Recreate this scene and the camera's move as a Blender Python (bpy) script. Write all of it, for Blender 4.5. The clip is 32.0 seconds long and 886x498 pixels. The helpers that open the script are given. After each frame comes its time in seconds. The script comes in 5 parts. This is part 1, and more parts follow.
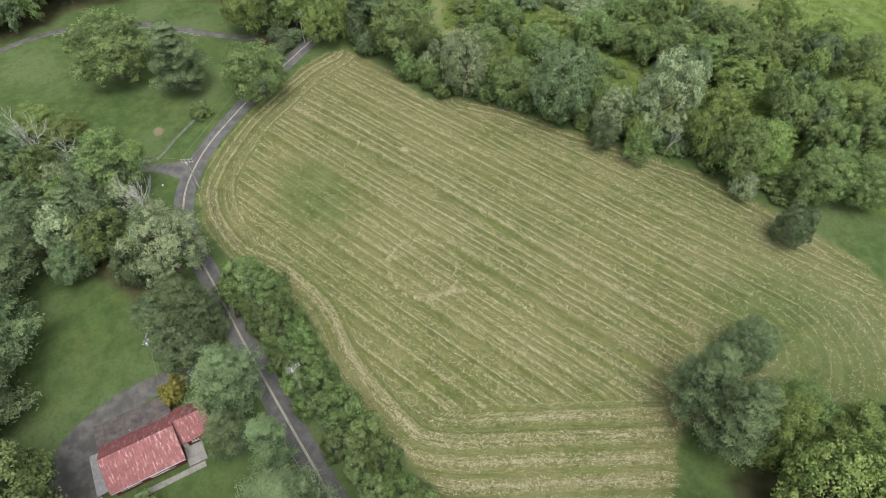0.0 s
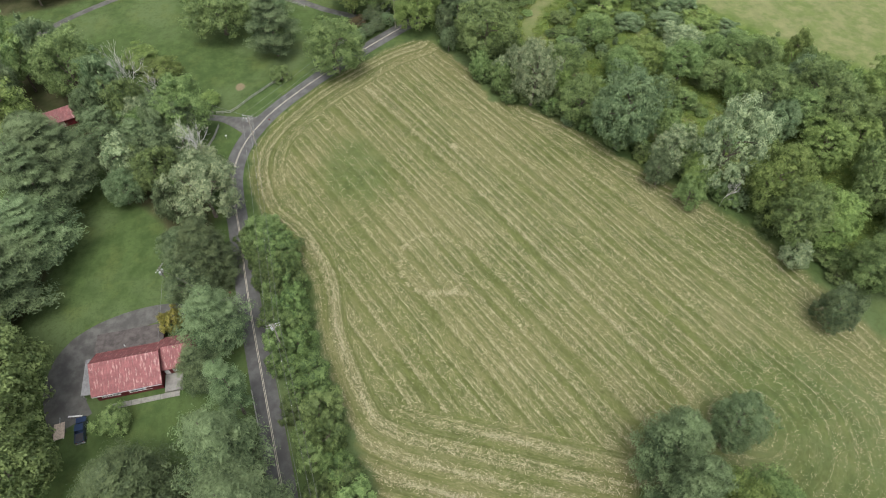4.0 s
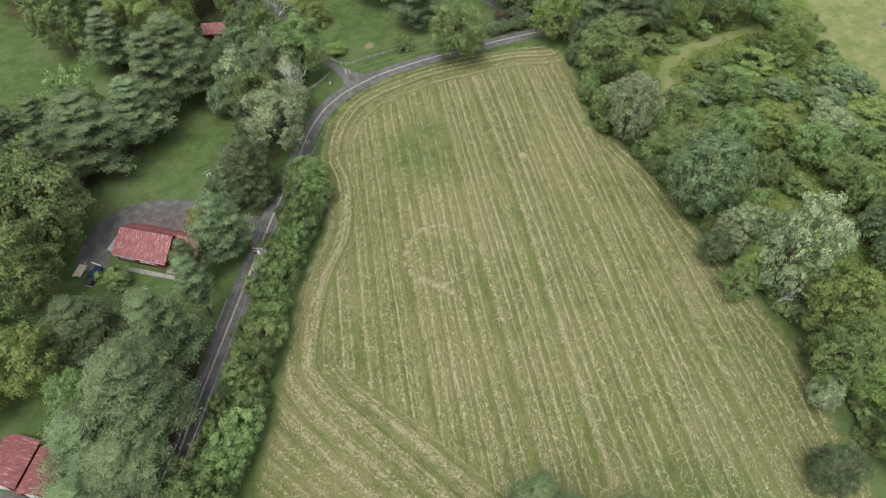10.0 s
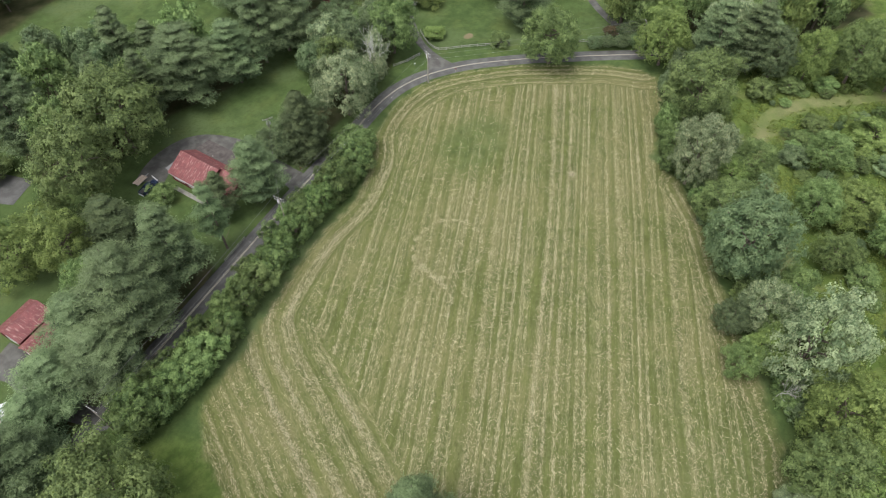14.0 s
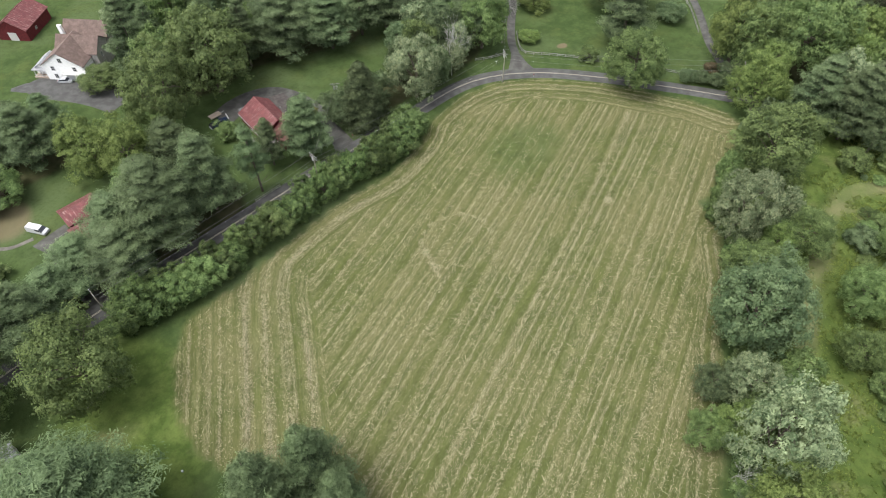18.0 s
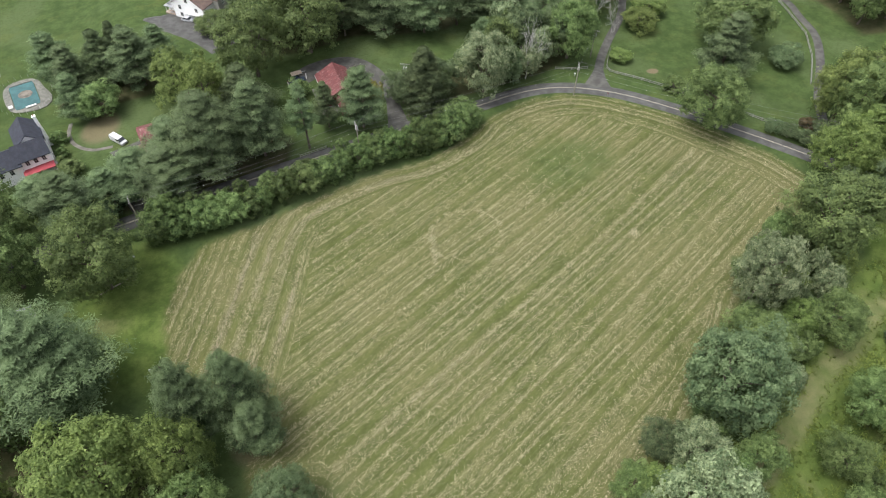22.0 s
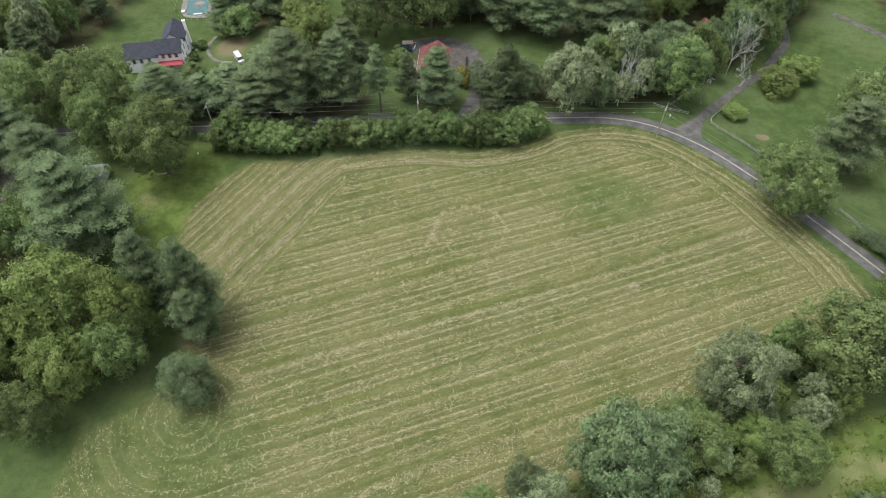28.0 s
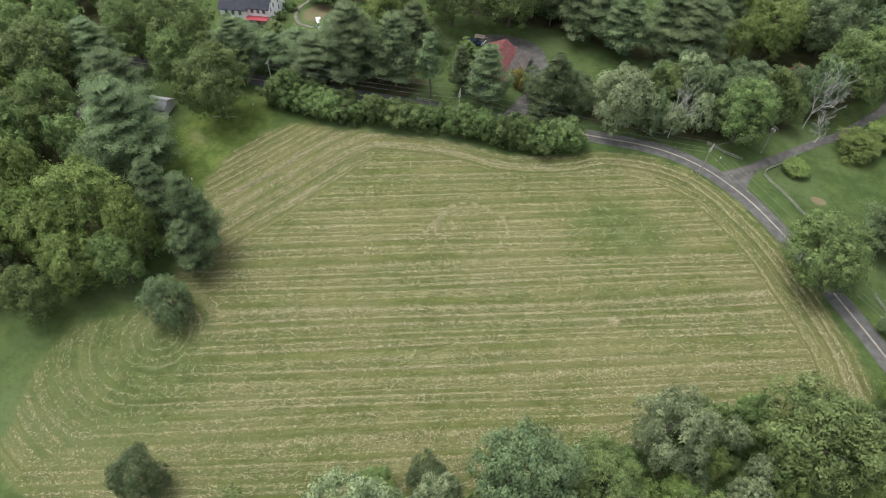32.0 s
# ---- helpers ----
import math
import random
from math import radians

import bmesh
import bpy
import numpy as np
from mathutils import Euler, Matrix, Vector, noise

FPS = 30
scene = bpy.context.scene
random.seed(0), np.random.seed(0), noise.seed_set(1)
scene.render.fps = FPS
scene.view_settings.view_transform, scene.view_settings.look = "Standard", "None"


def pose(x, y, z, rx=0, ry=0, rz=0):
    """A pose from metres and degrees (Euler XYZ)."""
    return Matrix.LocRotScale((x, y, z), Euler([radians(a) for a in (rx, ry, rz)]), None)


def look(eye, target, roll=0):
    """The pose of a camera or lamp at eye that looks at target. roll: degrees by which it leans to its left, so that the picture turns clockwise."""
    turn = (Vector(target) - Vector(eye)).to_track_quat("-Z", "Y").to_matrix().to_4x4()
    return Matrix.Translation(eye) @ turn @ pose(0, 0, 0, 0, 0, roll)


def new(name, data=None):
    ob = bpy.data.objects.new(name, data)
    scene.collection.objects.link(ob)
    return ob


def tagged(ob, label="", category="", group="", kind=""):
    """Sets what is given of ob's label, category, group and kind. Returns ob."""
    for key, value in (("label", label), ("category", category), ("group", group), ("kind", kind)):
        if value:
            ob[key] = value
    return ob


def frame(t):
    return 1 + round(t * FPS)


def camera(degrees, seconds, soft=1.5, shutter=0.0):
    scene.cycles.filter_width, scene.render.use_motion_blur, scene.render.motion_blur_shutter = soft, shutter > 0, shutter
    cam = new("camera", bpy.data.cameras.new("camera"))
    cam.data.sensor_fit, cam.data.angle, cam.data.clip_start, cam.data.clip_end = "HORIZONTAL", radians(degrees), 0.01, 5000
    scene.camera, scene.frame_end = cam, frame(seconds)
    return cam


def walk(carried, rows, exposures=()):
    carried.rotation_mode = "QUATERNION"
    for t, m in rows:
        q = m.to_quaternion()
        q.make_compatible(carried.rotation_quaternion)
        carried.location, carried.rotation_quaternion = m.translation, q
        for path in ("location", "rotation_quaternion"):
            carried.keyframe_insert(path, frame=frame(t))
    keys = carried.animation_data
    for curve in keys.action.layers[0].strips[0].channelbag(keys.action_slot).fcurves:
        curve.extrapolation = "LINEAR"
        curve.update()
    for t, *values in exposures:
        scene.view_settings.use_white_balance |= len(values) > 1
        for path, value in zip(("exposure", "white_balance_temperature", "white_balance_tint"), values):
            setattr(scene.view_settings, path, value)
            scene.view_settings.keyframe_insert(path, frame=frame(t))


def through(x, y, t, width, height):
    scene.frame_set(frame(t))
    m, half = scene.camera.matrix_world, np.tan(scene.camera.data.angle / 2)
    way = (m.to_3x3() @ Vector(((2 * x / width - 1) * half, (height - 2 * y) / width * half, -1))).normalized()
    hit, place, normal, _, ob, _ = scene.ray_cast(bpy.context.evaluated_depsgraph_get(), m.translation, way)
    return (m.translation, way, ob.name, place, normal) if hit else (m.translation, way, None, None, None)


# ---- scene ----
EXPOSURES = [(0.0, 1.55, 6500, 10), (32.0, 1.55, 6500, 10)]
cam = camera(71.88, 32.0, soft=1.0)
PATH = [
    (0, (-122.75, 55.39, 123.18), (-68.67, 25.25, 44.65), -0.05),
    (2, (-128.27, 44.83, 122.41), (-70.07, 22.57, 44.20), -0.19),
    (3.5, (-131.08, 37.20, 122.97), (-71.07, 20.87, 44.66), 0.19),
    (6, (-133.44, 22.58, 122.07), (-71.53, 16.52, 43.78), -0.23),
    (7.5, (-134.63, 12.42, 121.49), (-72.20, 13.32, 43.38), -0.30),
    (9, (-134.48, 1.19, 121.32), (-72.56, 9.70, 43.27), 0.16),
    (11, (-132.56, -14.00, 121.40), (-72.87, 4.83, 43.41), 0.21),
    (13, (-126.81, -28.00, 121.50), (-71.49, 0.46, 43.21), 0.04),
    (17, (-112.15, -53.20, 121.31), (-68.65, -8.55, 43.12), 0.24),
    (19, (-102.23, -64.41, 121.28), (-66.11, -13.28, 43.31), 0.02),
    (21, (-90.08, -73.67, 121.05), (-62.68, -17.27, 43.16), -0.28),
    (23, (-76.91, -81.19, 121.65), (-58.72, -21.14, 43.79), -0.07),
    (25, (-62.83, -86.15, 121.72), (-53.68, -23.99, 43.92), -0.04),
    (28, (-40.39, -89.27, 122.40), (-44.85, -26.83, 44.42), -0.19),
    (29, (-33.57, -89.02, 122.87), (-42.19, -27.22, 44.72), -0.13),
    (30.5, (-22.69, -88.23, 123.70), (-37.72, -27.82, 45.44), 0.08),
    (32, (-12.41, -85.45, 124.11), (-33.33, -27.34, 45.46), 0.48),
]
walk(cam, [(t, look(eye, target, roll)) for t, eye, target, roll in PATH], EXPOSURES)
# ---- world: overcast sky and a wide, weak sun ----
SUN_ELEVATION, SUN_AZIMUTH = 68, 285
world = bpy.data.worlds.new("overcast_sky")
scene.world = world
world.use_nodes = True
wn = world.node_tree
sky = wn.nodes.new("ShaderNodeTexSky")
sky.sky_type, sky.sun_disc = 'NISHITA', False
sky.sun_elevation, sky.sun_rotation = radians(SUN_ELEVATION), radians(SUN_AZIMUTH)
sky.dust_density = 4.0
dull = wn.nodes.new("ShaderNodeHueSaturation")
dull.inputs["Saturation"].default_value = 0.25
wn.links.new(sky.outputs[0], dull.inputs["Color"])
back = wn.nodes["Background"]
wn.links.new(dull.outputs[0], back.inputs["Color"])
back.inputs["Strength"].default_value = 0.15
lamp = bpy.data.lights.new("sun", 'SUN')
lamp.energy, lamp.angle, lamp.color = 0.9, radians(30), (1.0, 0.97, 0.92)
sun = new("sun", lamp)
az = radians(SUN_AZIMUTH)
sun.matrix_world = look((math.sin(az) * 300 * 0.375, math.cos(az) * 300 * 0.375, 300 * 0.927), (0, 0, 0))


# ---- materials ----
def material(name):
    m = bpy.data.materials.new(name)
    m.use_nodes = True
    nt = m.node_tree
    b = nt.nodes["Principled BSDF"]
    b.inputs["Specular IOR Level"].default_value = 0.2
    return m, nt, b


def node(nt, kind, **sets):
    n = nt.nodes.new(kind)
    for k, v in sets.items():
        n.inputs[k].default_value = v
    return n


def mix(nt, fac, a, b, blend='MIX'):
    """Colour mix; each of fac, a, b is a socket or a value."""
    n = nt.nodes.new("ShaderNodeMix")
    n.data_type, n.blend_type = 'RGBA', blend
    for sock, v in ((n.inputs[0], fac), (n.inputs[6], a), (n.inputs[7], b)):
        if isinstance(v, bpy.types.NodeSocket):
            nt.links.new(v, sock)
        else:
            sock.default_value = v if not isinstance(v, tuple) else (*v, 1)
    return n.outputs[2]


def calc(nt, op, a, b=0.0, c=0.0, clamp=False):
    n = nt.nodes.new("ShaderNodeMath")
    n.operation, n.use_clamp = op, clamp
    for sock, v in zip(n.inputs, (a, b, c)):
        if isinstance(v, bpy.types.NodeSocket):
            nt.links.new(v, sock)
        else:
            sock.default_value = v
    return n.outputs[0]


def noise_of(nt, scale, detail=3.0, rough=0.6, vec=None):
    n = node(nt, "ShaderNodeTexNoise", Scale=scale, Detail=detail, Roughness=rough)
    if vec is None:
        vec = place_of(nt)
    nt.links.new(vec, n.inputs["Vector"])
    return n.outputs["Fac"]


def place_of(nt):
    return nt.nodes.new("ShaderNodeNewGeometry").outputs["Position"]


def step(nt, v, lo, hi):
    n = nt.nodes.new("ShaderNodeMapRange")
    n.interpolation_type = 'SMOOTHSTEP'
    nt.links.new(v, n.inputs[0])
    n.inputs[1].default_value, n.inputs[2].default_value = lo, hi
    return n.outputs[0]


def attr(nt, name):
    n = nt.nodes.new("ShaderNodeAttribute")
    n.attribute_name = name
    return n.outputs["Fac"]


def relief(nt, b, height, strength=0.5, distance=0.1):
    n = node(nt, "ShaderNodeBump", Strength=strength, Distance=distance)
    nt.links.new(height, n.inputs["Height"])
    nt.links.new(n.outputs[0], b.inputs["Normal"])


def leaf_material(name, dark, light, tint=0.25, through=0.3):
    """Foliage: hue varies from plant to plant and from clump to clump."""
    m, nt, b = material(name)
    ob = nt.nodes.new("ShaderNodeObjectInfo").outputs["Random"]
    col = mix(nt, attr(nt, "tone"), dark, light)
    hs = node(nt, "ShaderNodeHueSaturation")
    nt.links.new(col, hs.inputs["Color"])
    nt.links.new(calc(nt, 'MULTIPLY_ADD', ob, 0.022, 0.489), hs.inputs["Hue"])
    nt.links.new(calc(nt, 'MULTIPLY_ADD', ob, tint * 2, 1 - tint), hs.inputs["Value"])
    nt.links.new(hs.outputs[0], b.inputs["Base Color"])
    b.inputs["Roughness"].default_value = 0.6
    tr = node(nt, "ShaderNodeBsdfTranslucent")
    nt.links.new(hs.outputs[0], tr.inputs["Color"])
    ms = node(nt, "ShaderNodeMixShader", Fac=through)
    nt.links.new(b.outputs[0], ms.inputs[1])
    nt.links.new(tr.outputs[0], ms.inputs[2])
    nt.links.new(ms.outputs[0], nt.nodes["Material Output"].inputs["Surface"])
    return m


def plain(name, color, rough=0.7, metal=0.0, vary=0.15, scale=3.0, bump=0.0):
    m, nt, b = material(name)
    n = noise_of(nt, scale, 5)
    dark = tuple(c * (1 - vary) for c in color)
    light = tuple(min(1, c * (1 + vary)) for c in color)
    nt.links.new(mix(nt, step(nt, n, 0.3, 0.7), dark, light), b.inputs["Base Color"])
    b.inputs["Roughness"].default_value, b.inputs["Metallic"].default_value = rough, metal
    if bump:
        relief(nt, b, noise_of(nt, scale * 6, 4), bump, 0.02)
    return m


LEAF = {
    "O": leaf_material("leaf_green", (0.068, 0.108, 0.038), (0.190, 0.258, 0.094), 0.2, 0.45),
    "L": leaf_material("leaf_bright", (0.080, 0.120, 0.034), (0.208, 0.274, 0.086), 0.16, 0.45),
    "D": leaf_material("leaf_dark", (0.060, 0.095, 0.045), (0.160, 0.212, 0.104), 0.2, 0.45),
    "G": leaf_material("leaf_silver", (0.086, 0.124, 0.060), (0.280, 0.332, 0.186), 0.14, 0.4),
    "P": leaf_material("needle_blue_green", (0.042, 0.070, 0.032), (0.158, 0.212, 0.102), 0.16, 0.4),
    "S": leaf_material("needle_dark", (0.032, 0.050, 0.022), (0.085, 0.112, 0.048), 0.15, 0.3),
    "H": leaf_material("leaf_hedge", (0.040, 0.068, 0.022), (0.122, 0.172, 0.058), 0.28, 0.4),
    "Y": leaf_material("leaf_yellow", (0.115, 0.112, 0.022), (0.25, 0.235, 0.062), 0.1, 0.4),
    "R": leaf_material("leaf_russet", (0.060, 0.052, 0.024), (0.12, 0.092, 0.048), 0.1, 0.4),
}
BARK = plain("bark", (0.09, 0.075, 0.06), 0.9, 0, 0.35, 2.0, 0.6)
DEADWOOD = plain("dead_wood", (0.36, 0.355, 0.335), 0.85, 0, 0.15, 2.0, 0.4)


def asphalt_material(name, color, rough=0.9, worn=0.25):
    m, nt, b = material(name)
    n1, n2 = noise_of(nt, 0.35, 5), noise_of(nt, 6.0, 4)
    c = mix(nt, step(nt, n1, 0.35, 0.68), tuple(v * (1 - worn) for v in color), tuple(v * (1 + worn) for v in color))
    c = mix(nt, calc(nt, 'MULTIPLY', n2, 0.35), c, tuple(v * 0.5 for v in color))
    nt.links.new(c, b.inputs["Base Color"])
    b.inputs["Roughness"].default_value = rough
    relief(nt, b, n2, 0.3, 0.02)
    return m


ASPHALT = asphalt_material("asphalt", (0.064, 0.064, 0.062))
DRIVE = asphalt_material("driveway_asphalt", (0.066, 0.065, 0.060), 0.9, 0.3)
GRAVEL = asphalt_material("gravel", (0.115, 0.108, 0.096), 0.95, 0.25)
LINE = plain("road_paint", (0.25, 0.232, 0.185), 0.7, 0, 0.25, 1.2)


# ---- terrain ----
def smooth(lo, hi, v):
    t = np.clip((v - lo) / (hi - lo), 0, 1)
    return t * t * (3 - 2 * t)


ROAD = [(-330, 28), (-230, 38), (-180, 44), (-130, 51), (-100, 55.0), (-70, 58.2), (-40, 61.2), (-20, 62.6), (-5, 63.9), (4, 63.6),
        (12, 61.6), (20, 57.6), (30, 49.8), (42, 36.3), (50, 25.5), (57, 16), (67.5, 0.5), (84, -26), (106, -60)]


def spline(points, n=12):
    """A smooth line through the points."""
    p = np.array(points, float)
    q = np.vstack([2 * p[0] - p[1], p, 2 * p[-1] - p[-2]])
    out = []
    for i in range(1, len(q) - 2):
        for u in np.arange(n) / n:
            a, b, c, d = q[i - 1:i + 3]
            out.append(0.5 * (2 * b + (c - a) * u + (2 * a - 5 * b + 4 * c - d) * u ** 2 + (3 * b - a - 3 * c + d) * u ** 3))
    return np.array(out + [p[-1]])


ROAD_LINE = spline(ROAD, 8)


def line_distance(x, y, line, closed=False):
    """Distance from points to a broken line, and the side (positive to the left of its way)."""
    line = np.asarray(line, float)
    if closed:
        line = np.vstack([line, line[:1]])
    best, side = np.full(np.shape(x), 1e9), np.zeros(np.shape(x))
    for (ax, ay), (bx, by) in zip(line[:-1], line[1:]):
        dx, dy = bx - ax, by - ay
        u = np.clip(((x - ax) * dx + (y - ay) * dy) / (dx * dx + dy * dy), 0, 1)
        far = np.hypot(x - ax - u * dx, y - ay - u * dy)
        near = far < best
        best = np.where(near, far, best)
        side = np.where(near, np.sign(dx * (y - ay) - dy * (x - ax)), side)
    return best, side


def inside(x, y, poly):
    hit = np.zeros(np.shape(x), bool)
    p = np.asarray(poly, float)
    for (ax, ay), (bx, by) in zip(p, np.roll(p, -1, 0)):
        cut = (ay > y) != (by > y)
        hit ^= cut & (x < (bx - ax) * (y - ay) / (by - ay + 1e-12) + ax)
    return hit


def signed(x, y, poly):
    """Distance to a closed outline, positive inside."""
    far, _ = line_distance(x, y, poly, True)
    return np.where(inside(x, y, poly), far, -far)


def height(x, y):
    """The lie of the land: level field, lawn dipping beyond the bend, a fall to the north."""
    x, y = np.asarray(x, float), np.asarray(y, float)
    far, side = line_distance(x, y, ROAD_LINE[::4])
    off = far * side
    h = -4.5 * smooth(75, 120, y) * (1 - smooth(-138, -118, x))
    h = h - 2.8 * smooth(6, 22, off) * smooth(20, 40, x)
    return h


def ground_z(x, y):
    return float(height(np.array([x]), np.array([y]))[0])


FIELD_NORTH = [(-112, 29), (-105, 37), (-92, 38.7), (-76, 42.2), (-56, 45.6), (-40, 45.5), (-25, 50.5), (-15, 57), (0, 60), (13, 58),
               (23, 51.8), (36, 39), (43, 29), (53, 12.5), (57, 1)]
FIELD_SOUTH = [(55.5, -5), (35, -14.5), (19, -16.5), (12, -28), (1.5, -37.2), (-15.5, -46.7), (-30.5, -57.2), (-48.7, -69), (-68, -75.5), (-81.5, -80), (-95, -82.5)]
FIELD_WEST = [(-112, -76), (-119.5, -57), (-119, -46), (-107, -36), (-104, -20), (-105, -10), (-114, -2), (-117, 8), (-116, 20)]
FIELD = FIELD_NORTH + FIELD_SOUTH + FIELD_WEST
SWATH_GAP, ROW_GAP = 4.5, 2.25


def axis(parts):
    return np.unique(np.concatenate([np.arange(a, b, s) for a, b, s in parts]).round(3))


def sheet(name, xs, ys, mat, zfun, lift=0.0):
    gx, gy = np.meshgrid(xs, ys)
    gz = zfun(gx, gy) + lift
    nx, ny = len(xs), len(ys)
    me = bpy.data.meshes.new(name)
    me.vertices.add(nx * ny)
    me.vertices.foreach_set("co", np.stack([gx, gy, gz], -1).ravel())
    i = (np.arange(ny - 1)[:, None] * nx + np.arange(nx - 1)[None]).ravel()
    quads = np.stack([i, i + 1, i + nx + 1, i + nx], -1)
    fill(me, quads)
    me.materials.append(mat)
    return me, gx.ravel(), gy.ravel()


def fill(me, faces):
    n, k = faces.shape
    me.loops.add(n * k)
    me.loops.foreach_set("vertex_index", faces.ravel().astype(np.int32))
    me.polygons.add(n)
    me.polygons.foreach_set("loop_start", (np.arange(n) * k).astype(np.int32))
    me.update(calc_edges=True)
    me.polygons.foreach_set("use_smooth", np.ones(n, bool))


def ground_material():
    m, nt, b = material("grass_land")
    n_big, n_mid, n_fine = noise_of(nt, 0.035, 4), noise_of(nt, 0.25, 5), noise_of(nt, 2.6, 5, 0.7)
    lawn = mix(nt, step(nt, n_mid, 0.3, 0.7), (0.030, 0.049, 0.016), (0.049, 0.074, 0.025))
    lawn = mix(nt, step(nt, n_big, 0.45, 0.65), lawn, (0.059, 0.082, 0.034))
    lawn = mix(nt, calc(nt, 'MULTIPLY', step(nt, noise_of(nt, 0.12, 5, 0.65), 0.50, 0.68), 0.5), lawn, (0.068, 0.084, 0.027))
    lawn = mix(nt, calc(nt, 'MULTIPLY', step(nt, noise_of(nt, 0.9, 5, 0.75), 0.46, 0.66), 0.45), lawn, (0.024, 0.040, 0.012))
    meadow = mix(nt, step(nt, n_mid, 0.35, 0.65), (0.042, 0.068, 0.016), (0.080, 0.110, 0.029))
    meadow = mix(nt, step(nt, noise_of(nt, 0.08, 4), 0.55, 0.70), meadow, (0.102, 0.114, 0.046))
    meadow = mix(nt, calc(nt, 'MULTIPLY', step(nt, noise_of(nt, 0.8, 5, 0.75), 0.46, 0.66), 0.5), meadow, (0.034, 0.050, 0.014))
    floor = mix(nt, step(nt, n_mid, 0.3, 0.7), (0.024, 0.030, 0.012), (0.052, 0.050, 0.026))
    green = mix(nt, step(nt, n_mid, 0.3, 0.72), (0.047, 0.058, 0.017), (0.080, 0.090, 0.030))
    green = mix(nt, step(nt, n_big, 0.42, 0.62), green, (0.088, 0.090, 0.036))
    # cut hay lying in rows: uneven streaks along the mowing, with flecks of straw
    xyz = nt.nodes.new("ShaderNodeSeparateXYZ")
    nt.links.new(place_of(nt), xyz.inputs[0])
    zone = step(nt, attr(nt, "rim_zone"), 0.35, 0.65)
    across = calc(nt, 'ADD', calc(nt, 'MULTIPLY', attr(nt, "row_rim"), zone), calc(nt, 'MULTIPLY', attr(nt, "row_main"), calc(nt, 'SUBTRACT', 1.0, zone)))

    def streak(fine, along, detail, rough=0.6, shift=0.0):
        """Noise drawn out along the rows: fine waves to the metre across, along waves to the metre lengthwise."""
        c = nt.nodes.new("ShaderNodeCombineXYZ")
        nt.links.new(calc(nt, 'MULTIPLY_ADD', across, fine, shift), c.inputs[0])
        nt.links.new(calc(nt, 'MULTIPLY', xyz.outputs[0], along), c.inputs[1])
        nt.links.new(calc(nt, 'MULTIPLY', xyz.outputs[1], along), c.inputs[2])
        return noise_of(nt, 1.0, detail, rough, c.outputs[0])
    wob = calc(nt, 'MULTIPLY_ADD', noise_of(nt, 0.6, 4, 0.7), 0.5, -0.25)
    place = calc(nt, 'ADD', across, wob)

    def own_of(gap, low):
        """A strength of its own for each row."""
        pick = nt.nodes.new("ShaderNodeTexWhiteNoise")
        pick.noise_dimensions = '1D'
        nt.links.new(calc(nt, 'FLOOR', calc(nt, 'DIVIDE', place, gap)), pick.inputs["W"])
        return calc(nt, 'MULTIPLY_ADD', pick.outputs["Value"], 1 - low, low)
    heavy = attr(nt, "swath")
    own = calc(nt, 'ADD', calc(nt, 'MULTIPLY', own_of(SWATH_GAP, 0.4), 0.8), calc(nt, 'MULTIPLY', heavy, 0.3))
    broad = calc(nt, 'MULTIPLY', step(nt, calc(nt, 'PINGPONG', calc(nt, 'DIVIDE', place, SWATH_GAP), 0.5), 0.31, 0.45), own)
    fine = calc(nt, 'MULTIPLY', step(nt, calc(nt, 'PINGPONG', calc(nt, 'DIVIDE', place, ROW_GAP), 0.5), 0.27, 0.42), own_of(ROW_GAP, 0.15))
    # thin dark strip along one side of each row: its shadow, as colour
    lane = calc(nt, 'FRACT', calc(nt, 'DIVIDE', place, ROW_GAP))
    row_shade = calc(nt, 'MULTIPLY', step(nt, lane, 0.70, 0.78), calc(nt, 'MULTIPLY', own_of(ROW_GAP, 0.2), calc(nt, 'SUBTRACT', 1.0, step(nt, lane, 0.84, 1.0))))
    thread = step(nt, streak(0.95, 0.05, 2, 0.5), 0.42, 0.62)
    band = step(nt, streak(0.12, 0.02, 4, 0.6, 40.0), 0.36, 0.64)
    rows = calc(nt, 'ADD', calc(nt, 'MULTIPLY', broad, calc(nt, 'MULTIPLY_ADD', heavy, 0.6, 0.34)), calc(nt, 'ADD', calc(nt, 'MULTIPLY', fine, 0.62), calc(nt, 'MULTIPLY', thread, 0.26)))
    rows = calc(nt, 'MULTIPLY', rows, calc(nt, 'MAXIMUM', heavy, calc(nt, 'MULTIPLY_ADD', band, 0.5, 0.55)))
    patch = step(nt, noise_of(nt, 0.5, 5, 0.75), 0.36, 0.62)
    thin = calc(nt, 'MULTIPLY', step(nt, attr(nt, "thin"), 0.0, 1.0), calc(nt, 'MULTIPLY_ADD', step(nt, noise_of(nt, 0.3, 4), 0.35, 0.65), 0.5, 0.5))
    hay = calc(nt, 'MULTIPLY', calc(nt, 'MULTIPLY', rows, calc(nt, 'MULTIPLY_ADD', patch, 0.65, 0.35)), calc(nt, 'MULTIPLY_ADD', thin, -0.7, 1.0))
    grit = streak(3.0, 0.75, 5, 0.75)
    # the dark tone is shadow between straw clumps, mixed into the colour
    straw = mix(nt, step(nt, grit, 0.40, 0.60), (0.060, 0.060, 0.028), (0.280, 0.257, 0.162))
    field = mix(nt, calc(nt, 'MULTIPLY', hay, 0.95, clamp=True), green, straw)
    fleck = step(nt, streak(3.8, 1.0, 4, 0.75, 9.0), 0.55, 0.66)
    field = mix(nt, calc(nt, 'MULTIPLY', fleck, calc(nt, 'MULTIPLY_ADD', thin, -0.15, 0.34)), field, (0.21, 0.195, 0.115))
